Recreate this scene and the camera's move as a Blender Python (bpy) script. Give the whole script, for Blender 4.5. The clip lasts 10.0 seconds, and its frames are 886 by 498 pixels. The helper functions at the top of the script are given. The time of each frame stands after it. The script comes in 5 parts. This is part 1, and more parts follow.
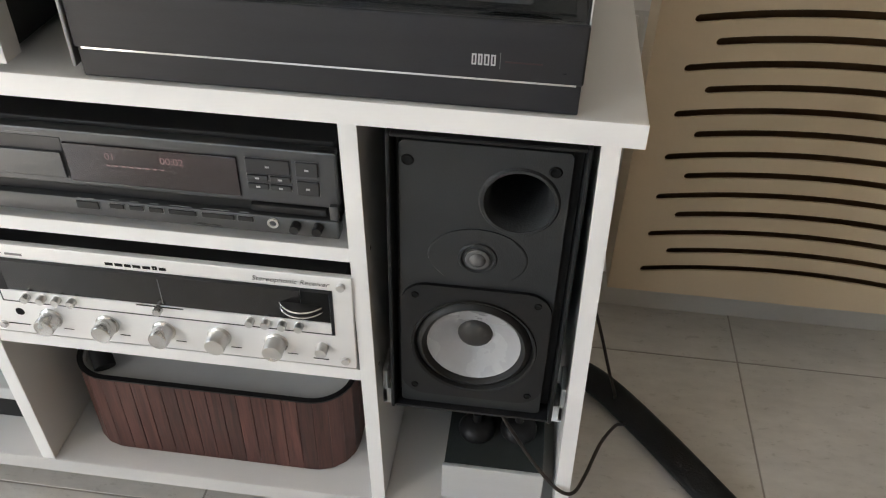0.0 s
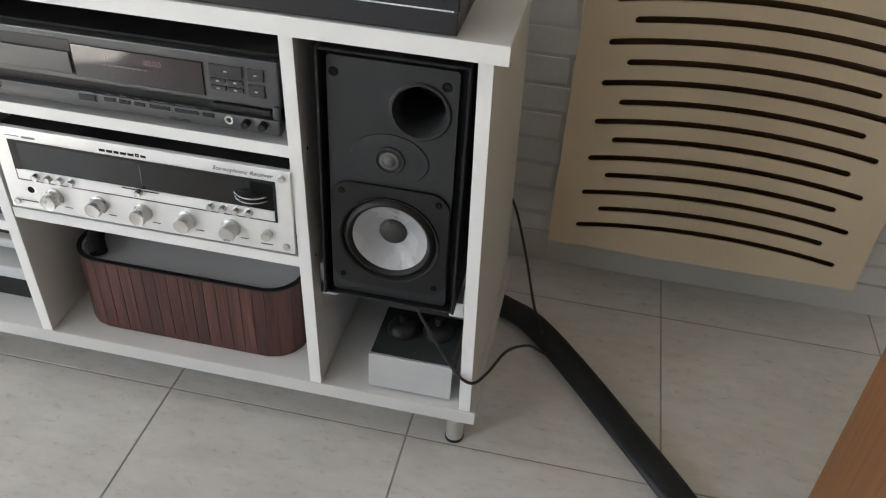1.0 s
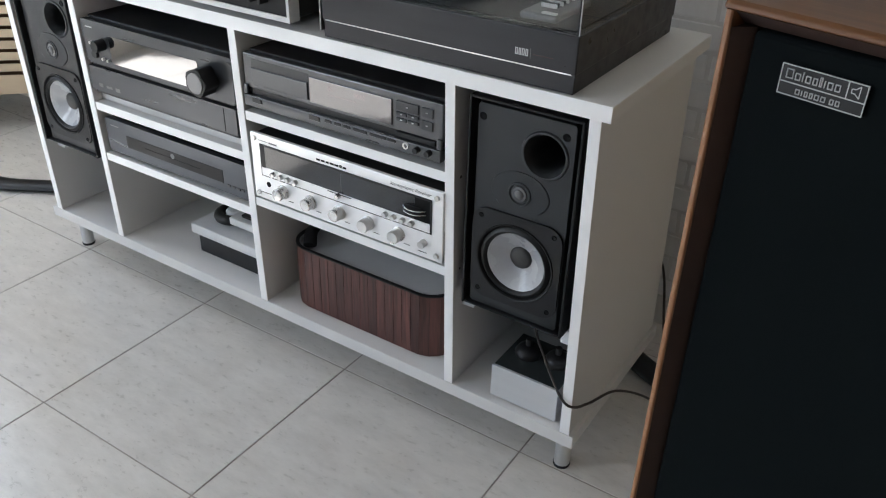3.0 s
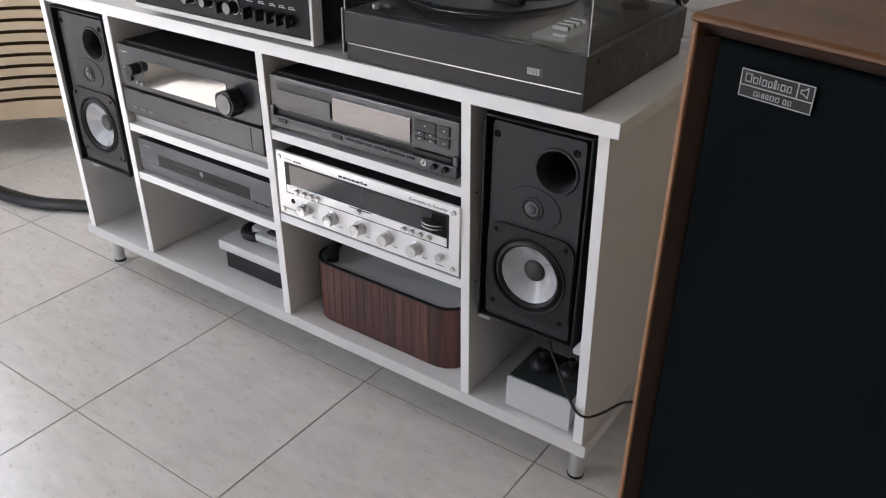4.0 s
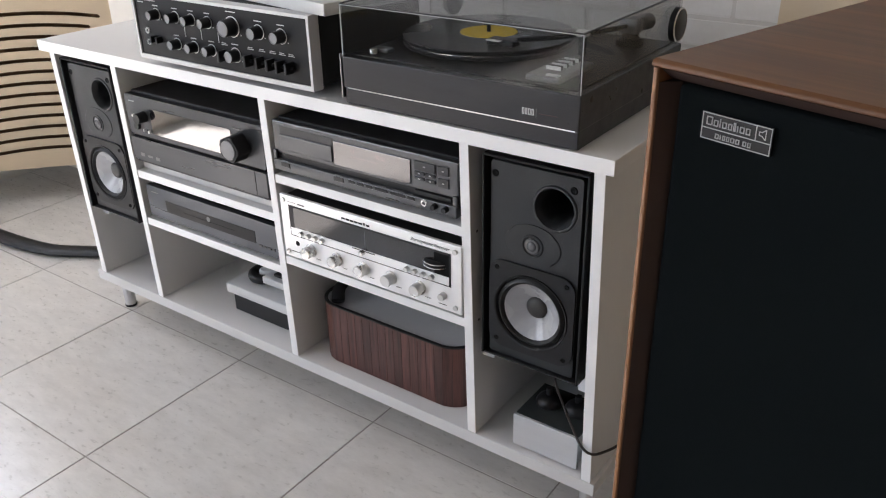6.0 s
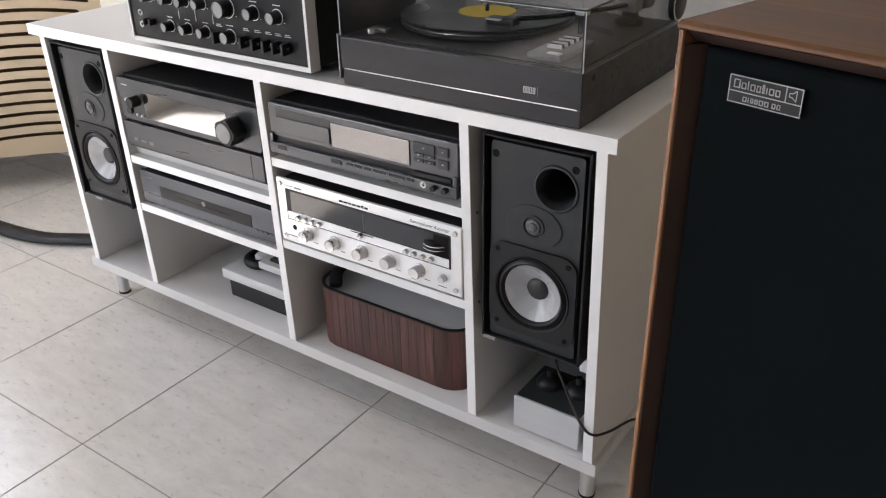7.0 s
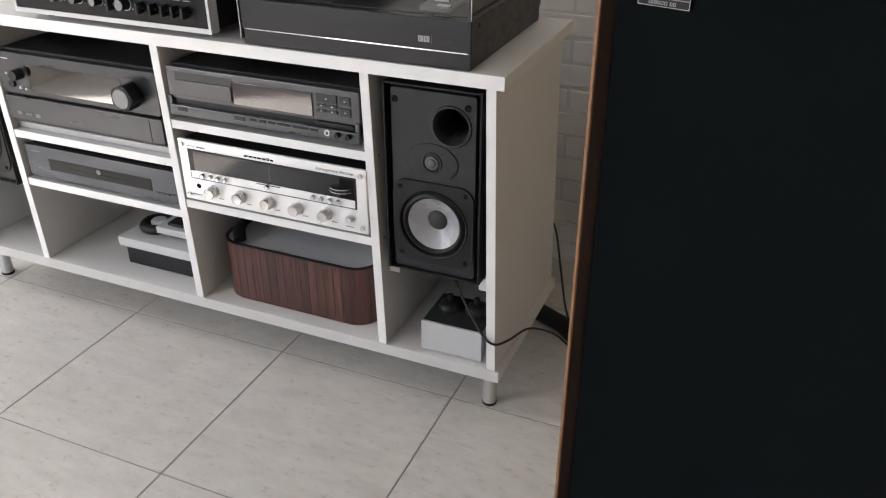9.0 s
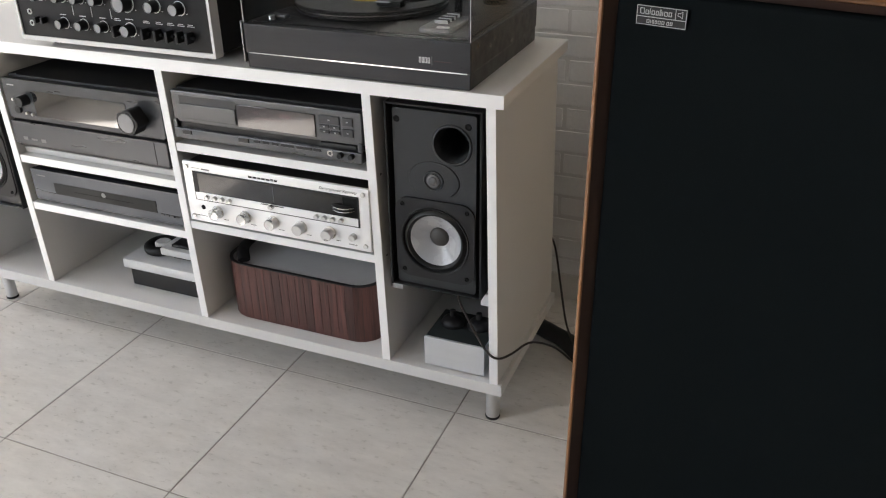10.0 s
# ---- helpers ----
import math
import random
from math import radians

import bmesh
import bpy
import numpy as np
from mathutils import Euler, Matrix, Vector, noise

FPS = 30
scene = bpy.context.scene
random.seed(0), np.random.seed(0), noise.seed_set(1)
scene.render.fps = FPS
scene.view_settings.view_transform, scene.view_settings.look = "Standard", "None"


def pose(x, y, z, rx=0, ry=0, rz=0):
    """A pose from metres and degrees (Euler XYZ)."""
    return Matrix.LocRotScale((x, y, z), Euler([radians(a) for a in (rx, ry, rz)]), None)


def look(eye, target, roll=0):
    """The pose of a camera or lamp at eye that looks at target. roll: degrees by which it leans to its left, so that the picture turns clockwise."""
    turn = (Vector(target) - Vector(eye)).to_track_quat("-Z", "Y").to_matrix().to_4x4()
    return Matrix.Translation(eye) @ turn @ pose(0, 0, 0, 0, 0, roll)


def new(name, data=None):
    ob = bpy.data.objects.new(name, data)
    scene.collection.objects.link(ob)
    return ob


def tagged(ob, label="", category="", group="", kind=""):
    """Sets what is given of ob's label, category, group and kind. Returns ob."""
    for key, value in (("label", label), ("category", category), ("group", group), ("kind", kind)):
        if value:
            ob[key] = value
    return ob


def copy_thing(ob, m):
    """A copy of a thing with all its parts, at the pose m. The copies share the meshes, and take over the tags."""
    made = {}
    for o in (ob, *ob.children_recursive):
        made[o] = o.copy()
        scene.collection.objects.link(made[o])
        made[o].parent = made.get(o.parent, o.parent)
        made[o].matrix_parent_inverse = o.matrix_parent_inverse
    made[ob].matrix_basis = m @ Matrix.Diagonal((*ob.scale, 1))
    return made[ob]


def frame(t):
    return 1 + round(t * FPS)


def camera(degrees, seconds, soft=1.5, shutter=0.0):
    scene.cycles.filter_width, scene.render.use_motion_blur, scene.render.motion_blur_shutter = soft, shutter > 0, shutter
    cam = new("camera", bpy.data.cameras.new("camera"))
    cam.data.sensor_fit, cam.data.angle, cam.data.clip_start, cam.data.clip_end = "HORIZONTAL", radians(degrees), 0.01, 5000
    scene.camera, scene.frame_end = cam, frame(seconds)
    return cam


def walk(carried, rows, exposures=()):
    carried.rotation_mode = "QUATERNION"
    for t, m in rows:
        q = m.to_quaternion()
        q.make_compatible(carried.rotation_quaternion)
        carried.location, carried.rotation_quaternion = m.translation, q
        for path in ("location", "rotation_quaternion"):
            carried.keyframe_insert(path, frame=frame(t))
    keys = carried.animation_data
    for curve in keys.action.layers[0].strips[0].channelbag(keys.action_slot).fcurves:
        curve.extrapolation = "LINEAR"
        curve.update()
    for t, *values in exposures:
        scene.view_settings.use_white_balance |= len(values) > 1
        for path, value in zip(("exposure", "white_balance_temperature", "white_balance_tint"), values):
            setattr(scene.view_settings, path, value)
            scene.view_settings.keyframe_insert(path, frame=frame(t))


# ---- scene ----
cam = camera(56.0, 10.0, soft=1.15)
PATH = [
    (0, (0.15, -0.652, 1.094), (-0.022, 0.9, -0.156), 1.6),
    (0.5, (0.277, -0.768, 1.096), (0.01, 0.807, -0.107), 2.4),
    (1, (0.34, -0.878, 1.108), (0.073, 0.694, -0.099), 3.8),
    (1.5, (0.414, -0.983, 1.129), (0.069, 0.623, -0.012), 5.3),
    (2, (0.484, -1.008, 1.134), (-0.11, 0.555, 0.036), 3.4),
    (2.5, (0.592, -1.021, 1.14), (-0.276, 0.448, 0.097), 1.8),
    (2.7, (0.613, -1.02, 1.142), (-0.286, 0.432, 0.102), 1.65),
    (3.8, (0.678, -1.061, 1.154), (-0.297, 0.376, 0.161), 1.1),
    (4, (0.68, -1.064, 1.153), (-0.311, 0.371, 0.173), 0.8),
    (4.5, (0.688, -1.064, 1.161), (-0.334, 0.366, 0.207), 0.2),
    (5, (0.696, -1.058, 1.162), (-0.344, 0.376, 0.233), -0.5),
    (5.5, (0.703, -1.053, 1.166), (-0.343, 0.391, 0.26), -1.0),
    (5.7, (0.704, -1.053, 1.164), (-0.343, 0.392, 0.26), -1.1),
    (6.8, (0.691, -1.057, 1.157), (-0.345, 0.391, 0.246), -1.1),
    (7, (0.686, -1.061, 1.148), (-0.332, 0.388, 0.219), -1.2),
    (7.5, (0.669, -1.067, 1.143), (-0.273, 0.397, 0.158), -0.8),
    (8, (0.646, -1.128, 1.146), (-0.181, 0.389, 0.139), -0.3),
    (8.5, (0.654, -1.213, 1.143), (-0.079, 0.353, 0.138), 0.5),
    (9, (0.68, -1.269, 1.153), (-0.006, 0.338, 0.179), -0.1),
    (9.5, (0.683, -1.288, 1.156), (-0.001, 0.339, 0.215), -0.8),
    (10, (0.679, -1.301, 1.16), (-0.005, 0.332, 0.229), -0.8),
]
walk(cam, [(t, look(eye, target, roll)) for t, eye, target, roll in PATH],
     exposures=[(0, 2.73, 6740, 11), (1, 2.60, 6480, 10), (1.5, 2.62, 6100, 8), (2.5, 2.54, 5900, 8), (4, 2.53, 6290, 16), (5.5, 2.58, 6290, 16), (8, 2.75, 6500, 16), (10, 2.73, 6530, 13)])

# ---- light ----
SUN_DIR = Vector((0.595, -0.245, -0.766)).normalized()
world = bpy.data.worlds.new("sky")
scene.world = world
world.use_nodes = True
wn = world.node_tree.nodes
sky = wn.new("ShaderNodeTexSky")
sky.sky_type, sky.sun_disc = "NISHITA", False
sky.sun_elevation = math.asin(-SUN_DIR.z)
sky.sun_rotation = math.atan2(-SUN_DIR.x, -SUN_DIR.y)
world.node_tree.links.new(sky.outputs[0], wn["Background"].inputs[0])
wn["Background"].inputs[1].default_value = 0.06
sun = new("sun", bpy.data.lights.new("sun", "SUN"))
sun.data.energy, sun.data.angle, sun.data.color = 5.0, radians(0.6), (1.0, 0.96, 0.91)
sun.matrix_world = look((-6, 2, 5), Vector((-6, 2, 5)) + SUN_DIR)


def window_light(name, at, wide, high, way, watts):
    d = bpy.data.lights.new(name, "AREA")
    d.shape, d.size, d.size_y, d.energy, d.color = "RECTANGLE", wide, high, watts, (0.90, 0.95, 1.0)
    ob = new(name, d)
    ob.matrix_world = look(at, Vector(at) + Vector(way))


window_light("sky_fill", (-2.36, -0.85, 1.03), 0.54, 1.7, (1, 0, 0), 0.45)
window_light("sky_fill", (-2.36, -2.475, 1.48), 1.45, 0.92, (1, 0, 0), 7.4)
window_light("sky_fill", (-2.36, -0.21, 1.43), 0.58, 1.0, (1, 0, 0), 2.2)
# added frontal fill at the unseen south window, to brighten the cabinet fronts
window_light("sky_fill", (-1.1, -4.2, 1.25), 1.6, 1.7, (0, 1, 0), 1.3)


# ---- materials ----
def nodes_of(name):
    m = bpy.data.materials.new(name)
    m.use_nodes = True
    nt = m.node_tree
    return m, nt, nt.nodes["Principled BSDF"]


def mat(name, c, rough=0.5, metal=0.0, var=0.08, scale=6.0, bump=0.05, bscale=150.0, rvar=0.1, stretch=(1, 1, 1), coat=0.0, rand=0.0, ior=1.5):
    """A plain surface with broad blotches, fine grain, uneven gloss and fine relief."""
    m, nt, p = nodes_of(name)
    N, L = nt.nodes, nt.links
    tc = N.new("ShaderNodeTexCoord")
    mp = N.new("ShaderNodeMapping")
    mp.inputs["Scale"].default_value = stretch
    L.new(tc.outputs["Object"], mp.inputs["Vector"])
    big, fine = N.new("ShaderNodeTexNoise"), N.new("ShaderNodeTexNoise")
    big.inputs["Scale"].default_value, big.inputs["Detail"].default_value = scale, 5
    fine.inputs["Scale"].default_value, fine.inputs["Detail"].default_value = bscale, 3
    L.new(mp.outputs[0], big.inputs["Vector"])
    L.new(mp.outputs[0], fine.inputs["Vector"])
    add = N.new("ShaderNodeMath")
    add.operation = "MULTIPLY_ADD"
    L.new(fine.outputs["Fac"], add.inputs[0])
    add.inputs[1].default_value = 0.35
    L.new(big.outputs["Fac"], add.inputs[2])
    ramp = N.new("ShaderNodeValToRGB")
    e = ramp.color_ramp.elements
    e[0].position, e[1].position = 0.40, 0.95
    e[0].color = (*[max(0, v * (1 - var)) for v in c], 1)
    e[1].color = (*[min(1, v * (1 + var)) for v in c], 1)
    L.new(add.outputs[0], ramp.inputs[0])
    col = ramp.outputs[0]
    if rand:
        oi = N.new("ShaderNodeObjectInfo")
        hsv = N.new("ShaderNodeHueSaturation")
        mr = N.new("ShaderNodeMapRange")
        mr.inputs["To Min"].default_value, mr.inputs["To Max"].default_value = 1 - rand, 1 + rand
        L.new(oi.outputs["Random"], mr.inputs["Value"])
        L.new(mr.outputs[0], hsv.inputs["Value"])
        L.new(col, hsv.inputs["Color"])
        col = hsv.outputs[0]
    L.new(col, p.inputs["Base Color"])
    rr = N.new("ShaderNodeMapRange")
    rr.inputs["From Min"].default_value, rr.inputs["From Max"].default_value = 0.3, 0.7
    rr.inputs["To Min"].default_value, rr.inputs["To Max"].default_value = max(0.02, rough - rvar), min(1, rough + rvar)
    L.new(big.outputs["Fac"], rr.inputs["Value"])
    L.new(rr.outputs[0], p.inputs["Roughness"])
    p.inputs["Metallic"].default_value = metal
    p.inputs["IOR"].default_value = ior
    p.inputs["Coat Weight"].default_value = coat
    if bump:
        b = N.new("ShaderNodeBump")
        b.inputs["Strength"].default_value, b.inputs["Distance"].default_value = bump, 0.002
        L.new(fine.outputs["Fac"], b.inputs["Height"])
        L.new(b.outputs[0], p.inputs["Normal"])
    return m


def wood(name, dark, light, rough, along, rand=0.0, fine=60.0):
    """Wood with grain running along one axis (0, 1, 2), in object coordinates."""
    m, nt, p = nodes_of(name)
    N, L = nt.nodes, nt.links
    tc, mp = N.new("ShaderNodeTexCoord"), N.new("ShaderNodeMapping")
    sc = [fine, fine, fine]
    sc[along] = fine / 18
    mp.inputs["Scale"].default_value = sc
    L.new(tc.outputs["Object"], mp.inputs["Vector"])
    oi = N.new("ShaderNodeObjectInfo")
    mul = N.new("ShaderNodeMath")
    mul.operation = "MULTIPLY"
    mul.inputs[1].default_value = 37.0
    L.new(oi.outputs["Random"], mul.inputs[0])
    L.new(mul.outputs[0], mp.inputs["Location"])
    a, b2 = N.new("ShaderNodeTexNoise"), N.new("ShaderNodeTexNoise")
    a.inputs["Scale"].default_value, a.inputs["Detail"].default_value, a.inputs["Distortion"].default_value = 1.0, 6, 0.6
    b2.inputs["Scale"].default_value, b2.inputs["Detail"].default_value = 5.0, 3
    L.new(mp.outputs[0], a.inputs["Vector"])
    L.new(mp.outputs[0], b2.inputs["Vector"])
    mx = N.new("ShaderNodeMath")
    mx.operation = "MULTIPLY_ADD"
    mx.inputs[1].default_value = 0.4
    L.new(b2.outputs["Fac"], mx.inputs[0])
    L.new(a.outputs["Fac"], mx.inputs[2])
    ramp = N.new("ShaderNodeValToRGB")
    e = ramp.color_ramp.elements
    e[0].position, e[1].position = 0.45, 0.95
    e[0].color, e[1].color = (*dark, 1), (*light, 1)
    L.new(mx.outputs[0], ramp.inputs[0])
    hsv, mr = N.new("ShaderNodeHueSaturation"), N.new("ShaderNodeMapRange")
    mr.inputs["To Min"].default_value, mr.inputs["To Max"].default_value = 1 - rand, 1 + rand
    L.new(oi.outputs["Random"], mr.inputs["Value"])
    L.new(mr.outputs[0], hsv.inputs["Value"])
    L.new(ramp.outputs[0], hsv.inputs["Color"])
    L.new(hsv.outputs[0], p.inputs["Base Color"])
    p.inputs["Roughness"].default_value = rough
    b = N.new("ShaderNodeBump")
    b.inputs["Strength"].default_value, b.inputs["Distance"].default_value = 0.15, 0.001
    L.new(mx.outputs[0], b.inputs["Height"])
    L.new(b.outputs[0], p.inputs["Normal"])
    return m


def tile_material():
    """Pale grey-beige ceramic: soft drifting streaks, finer mottling and faint specks, each tile cut from another place."""
    m, nt, p = nodes_of("ceramic_tile")
    N, L = nt.nodes, nt.links
    tc, oi = N.new("ShaderNodeTexCoord"), N.new("ShaderNodeObjectInfo")
    mul = N.new("ShaderNodeMath")
    mul.operation = "MULTIPLY"
    mul.inputs[1].default_value = 53.0
    L.new(oi.outputs["Random"], mul.inputs[0])

    def noise(stretch, scale, detail, rough, turn):
        mp, n = N.new("ShaderNodeMapping"), N.new("ShaderNodeTexNoise")
        mp.inputs["Rotation"].default_value = (0, 0, turn)
        mp.inputs["Scale"].default_value = stretch
        L.new(tc.outputs["Object"], mp.inputs["Vector"])
        L.new(mul.outputs[0], mp.inputs["Location"])
        n.inputs["Scale"].default_value, n.inputs["Detail"].default_value, n.inputs["Roughness"].default_value = scale, detail, rough
        L.new(mp.outputs[0], n.inputs["Vector"])
        return n

    def ramp(src, lo, hi, c0, c1):
        r = N.new("ShaderNodeValToRGB")
        e = r.color_ramp.elements
        e[0].position, e[1].position, e[0].color, e[1].color = lo, hi, (*c0, 1), (*c1, 1)
        L.new(src.outputs["Fac"], r.inputs[0])
        return r.outputs[0]

    def times(a, b):
        mix = N.new("ShaderNodeMix")
        mix.data_type, mix.blend_type = "RGBA", "MULTIPLY"
        mix.inputs["Factor"].default_value = 1
        L.new(a, mix.inputs["A"])
        L.new(b, mix.inputs["B"])
        return mix.outputs["Result"]

    streak = noise((7, 20, 7), 1.6, 9, 0.68, 0.12)
    mottle = noise((30, 62, 30), 1.5, 6, 0.7, 0.2)
    cloud = noise((3, 5, 3), 1.3, 4, 0.6, 0.0)
    speck = noise((60, 110, 60), 1.2, 2, 0.5, 0.1)
    col = times(ramp(streak, 0.30, 0.72, (0.595, 0.573, 0.538), (0.742, 0.719, 0.682)), ramp(mottle, 0.30, 0.70, (0.945, 0.942, 0.935), (1, 1, 1)))
    col = times(col, ramp(cloud, 0.3, 0.7, (0.955, 0.945, 0.93), (1, 1, 1)))
    col = times(col, ramp(speck, 0.22, 0.40, (0.955, 0.95, 0.945), (1, 1, 1)))
    L.new(col, p.inputs["Base Color"])
    p.inputs["IOR"].default_value = 1.7
    rr = N.new("ShaderNodeMapRange")
    rr.inputs["To Min"].default_value, rr.inputs["To Max"].default_value = 0.22, 0.36
    L.new(mottle.outputs["Fac"], rr.inputs["Value"])
    L.new(rr.outputs[0], p.inputs["Roughness"])
    b = N.new("ShaderNodeBump")
    b.inputs["Strength"].default_value, b.inputs["Distance"].default_value = 0.03, 0.001
    L.new(cloud.outputs["Fac"], b.inputs["Height"])
    L.new(b.outputs[0], p.inputs["Normal"])
    return m


def clear(name, tint, rough=0.02, gloss=0.035, edge=0.0):
    """A thin clear sheet: tinted see-through with a small share of mirror gloss."""
    m = bpy.data.materials.new(name)
    m.use_nodes = True
    nt = m.node_tree
    N, L = nt.nodes, nt.links
    N.remove(N["Principled BSDF"])
    t, g, mx = N.new("ShaderNodeBsdfTransparent"), N.new("ShaderNodeBsdfGlossy"), N.new("ShaderNodeMixShader")
    t.inputs[0].default_value = (*tint, 1)
    g.inputs["Roughness"].default_value = rough
    mx.inputs[0].default_value = gloss
    if edge:
        lw, pw, sc = N.new("ShaderNodeLayerWeight"), N.new("ShaderNodeMath"), N.new("ShaderNodeMath")
        pw.operation, sc.operation = "POWER", "MULTIPLY_ADD"
        pw.inputs[1].default_value, sc.inputs[1].default_value, sc.inputs[2].default_value = 3.0, edge, gloss
        L.new(lw.outputs["Facing"], pw.inputs[0])
        L.new(pw.outputs[0], sc.inputs[0])
        L.new(sc.outputs[0], mx.inputs[0])
    L.new(t.outputs[0], mx.inputs[1])
    L.new(g.outputs[0], mx.inputs[2])
    L.new(mx.outputs[0], N["Material Output"].inputs[0])
    return m


def glow(name, c, strength):
    m, nt, p = nodes_of(name)
    p.inputs["Base Color"].default_value = (0.02, 0.02, 0.02, 1)
    p.inputs["Emission Color"].default_value = (*c, 1)
    p.inputs["Emission Strength"].default_value = strength
    p.inputs["Roughness"].default_value, p.inputs["IOR"].default_value = 0.06, 1.78
    return m


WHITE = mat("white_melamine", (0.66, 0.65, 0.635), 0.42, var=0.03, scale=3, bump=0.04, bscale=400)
# lighter copy of the melamine white: frontal light put into the colour
WHITE_LIT_EDGE = mat("white_lit_edge", (0.90, 0.895, 0.885), 0.4, var=0.02, scale=8, bump=0.02)
TILE = tile_material()
GROUT = mat("grey_grout", (0.36, 0.335, 0.305), 0.9, var=0.2, scale=10, bump=0.3)
WALL_WARM = mat("warm_beige_paint", (0.66, 0.55, 0.42), 0.85, var=0.05, scale=2, bump=0.25, bscale=60)
WALL_DIM = mat("grey_brown_wall_paint", (0.19, 0.178, 0.165), 0.85, var=0.05, scale=2, bump=0.25, bscale=60)
PLASTER = mat("cream_plaster", (0.74, 0.70, 0.63), 0.85, var=0.05, scale=2, bump=0.25, bscale=60)
CEIL = mat("white_ceiling", (0.56, 0.54, 0.50), 0.9, var=0.03, bump=0.1)
BRICK = mat("whitewashed_brick", (0.72, 0.71, 0.69), 0.8, var=0.06, scale=14, bump=0.4, bscale=90, rand=0.04)
MORTAR = mat("pale_mortar", (0.64, 0.625, 0.60), 0.95, var=0.08, scale=20, bump=0.4, bscale=120)
CREAM = mat("cream_lacquer", (0.61, 0.49, 0.34), 0.5, var=0.04, scale=3, bump=0.03)
# brown that carries the shade inside the radiator covers
SHADE_INSIDE = mat("shade_brown_inside", (0.12, 0.07, 0.036), 0.9, var=0.2, ior=1.2)
BLACK = mat("black_sheet_metal", (0.010, 0.010, 0.0105), 0.6, var=0.2, bump=0.1, bscale=300, ior=1.4)
BLACK_PL = mat("black_plastic", (0.011, 0.011, 0.012), 0.42, var=0.15, bump=0.02, bscale=200, ior=1.4)
GREY_FACE = mat("anthracite_aluminium", (0.10, 0.102, 0.105), 0.36, metal=0.75, var=0.08, stretch=(1, 8, 8), bump=0.05)
AVR_FACE = mat("dark_brushed_aluminium", (0.068, 0.071, 0.076), 0.34, metal=0.8, var=0.03, stretch=(1, 8, 8), bump=0.0)
DVD_FACE = mat("charcoal_aluminium", (0.058, 0.064, 0.074), 0.36, metal=0.7, var=0.06, stretch=(1, 8, 8), bump=0)
GLOSS_BLACK = mat("black_display_glass", (0.006, 0.006, 0.007), 0.05, var=0.1, rvar=0.02, bump=0, ior=3.0)
SMOKE_PINK = mat("smoked_display_window", (0.022, 0.012, 0.014), 0.06, var=0.1, rvar=0.02, bump=0, ior=1.78)
DIAL = mat("dark_dial_glass", (0.012, 0.011, 0.011), 0.1, var=0.1, rvar=0.02, bump=0, ior=1.5)
BUTTON = mat("dark_button", (0.03, 0.03, 0.032), 0.4, var=0.1, bump=0)
SILVER = mat("champagne_silver", (0.87, 0.87, 0.865), 0.40, metal=0.4, var=0.03, stretch=(1, 8, 8), bump=0.05)
KNOB = mat("turned_aluminium", (0.62, 0.615, 0.60), 0.27, metal=0.9, var=0.05, bump=0.0)
STEEL_DARK = mat("grey_turned_metal", (0.22, 0.22, 0.225), 0.45, metal=0.6, var=0.05, bump=0.05)
CHROME = mat("chrome", (0.75, 0.75, 0.76), 0.12, metal=1.0, var=0.04, bump=0)
INK = mat("black_print", (0.008, 0.008, 0.008), 0.8, bump=0, ior=1.25)
PRINT = mat("pale_grey_print", (0.52, 0.52, 0.52), 0.6, bump=0)
RED_PRINT = mat("dim_red_print", (0.045, 0.022, 0.024), 0.6, bump=0)
BADGE_PRINT = mat("dull_silver_print", (0.42, 0.42, 0.42), 0.5, bump=0)
GREY_INK = mat("dark_grey_print", (0.07, 0.07, 0.07), 0.7, bump=0)
PALE_GREY = mat("pale_grey_plastic", (0.60, 0.605, 0.605), 0.45, bump=0.02)
DIM_PRINT = mat("dim_grey_print", (0.16, 0.16, 0.165), 0.6, bump=0)
AMP_FACE = mat("black_anodised_aluminium", (0.010, 0.010, 0.011), 0.42, metal=0.0, var=0.15, bump=0.05, ior=1.3)
AMP_FRAME = mat("satin_aluminium_frame", (0.58, 0.58, 0.58), 0.5, metal=0.3, var=0.05, bump=0.03)
BAFFLE = mat("charcoal_baffle_plastic", (0.024, 0.026, 0.0275), 0.46, var=0.10, scale=12, bump=0.12, bscale=500, ior=1.45)
SPK_BOX = mat("black_ash_vinyl", (0.013, 0.013, 0.014), 0.5, var=0.3, stretch=(20, 20, 2), bump=0.15, ior=1.35)
RUBBER = mat("black_rubber", (0.009, 0.009, 0.009), 0.5, var=0.1, bump=0.05, ior=1.4)
CONE = mat("pale_grey_cone", (0.37, 0.375, 0.385), 0.26, var=0.06, scale=25, bump=0.06)
DUST = mat("dark_grey_dust_cap", (0.038, 0.036, 0.034), 0.5, var=0.1, bump=0.1)
DOME = mat("grey_tweeter_dome", (0.11, 0.11, 0.112), 0.22, var=0.1, bump=0)
DECK = mat("dark_grained_vinyl", (0.0195, 0.0192, 0.0225), 0.36, var=0.2, scale=4, stretch=(2, 12, 12), bump=0.05, bscale=120, ior=1.45)
SMOKE = clear("smoked_acrylic", (0.835, 0.84, 0.84), gloss=0.012, edge=0.26)
GLASS = clear("window_glass", (0.96, 0.97, 0.97))
VINYL = mat("black_vinyl_record", (0.010, 0.010, 0.011), 0.3, var=0.1, bump=0)
YELLOW = mat("yellow_paper_label", (0.72, 0.52, 0.06), 0.7, var=0.1, scale=60)
TEAK_V = wood("teak_veneer_upright", (0.125, 0.046, 0.014), (0.25, 0.108, 0.04), 0.42, 2)
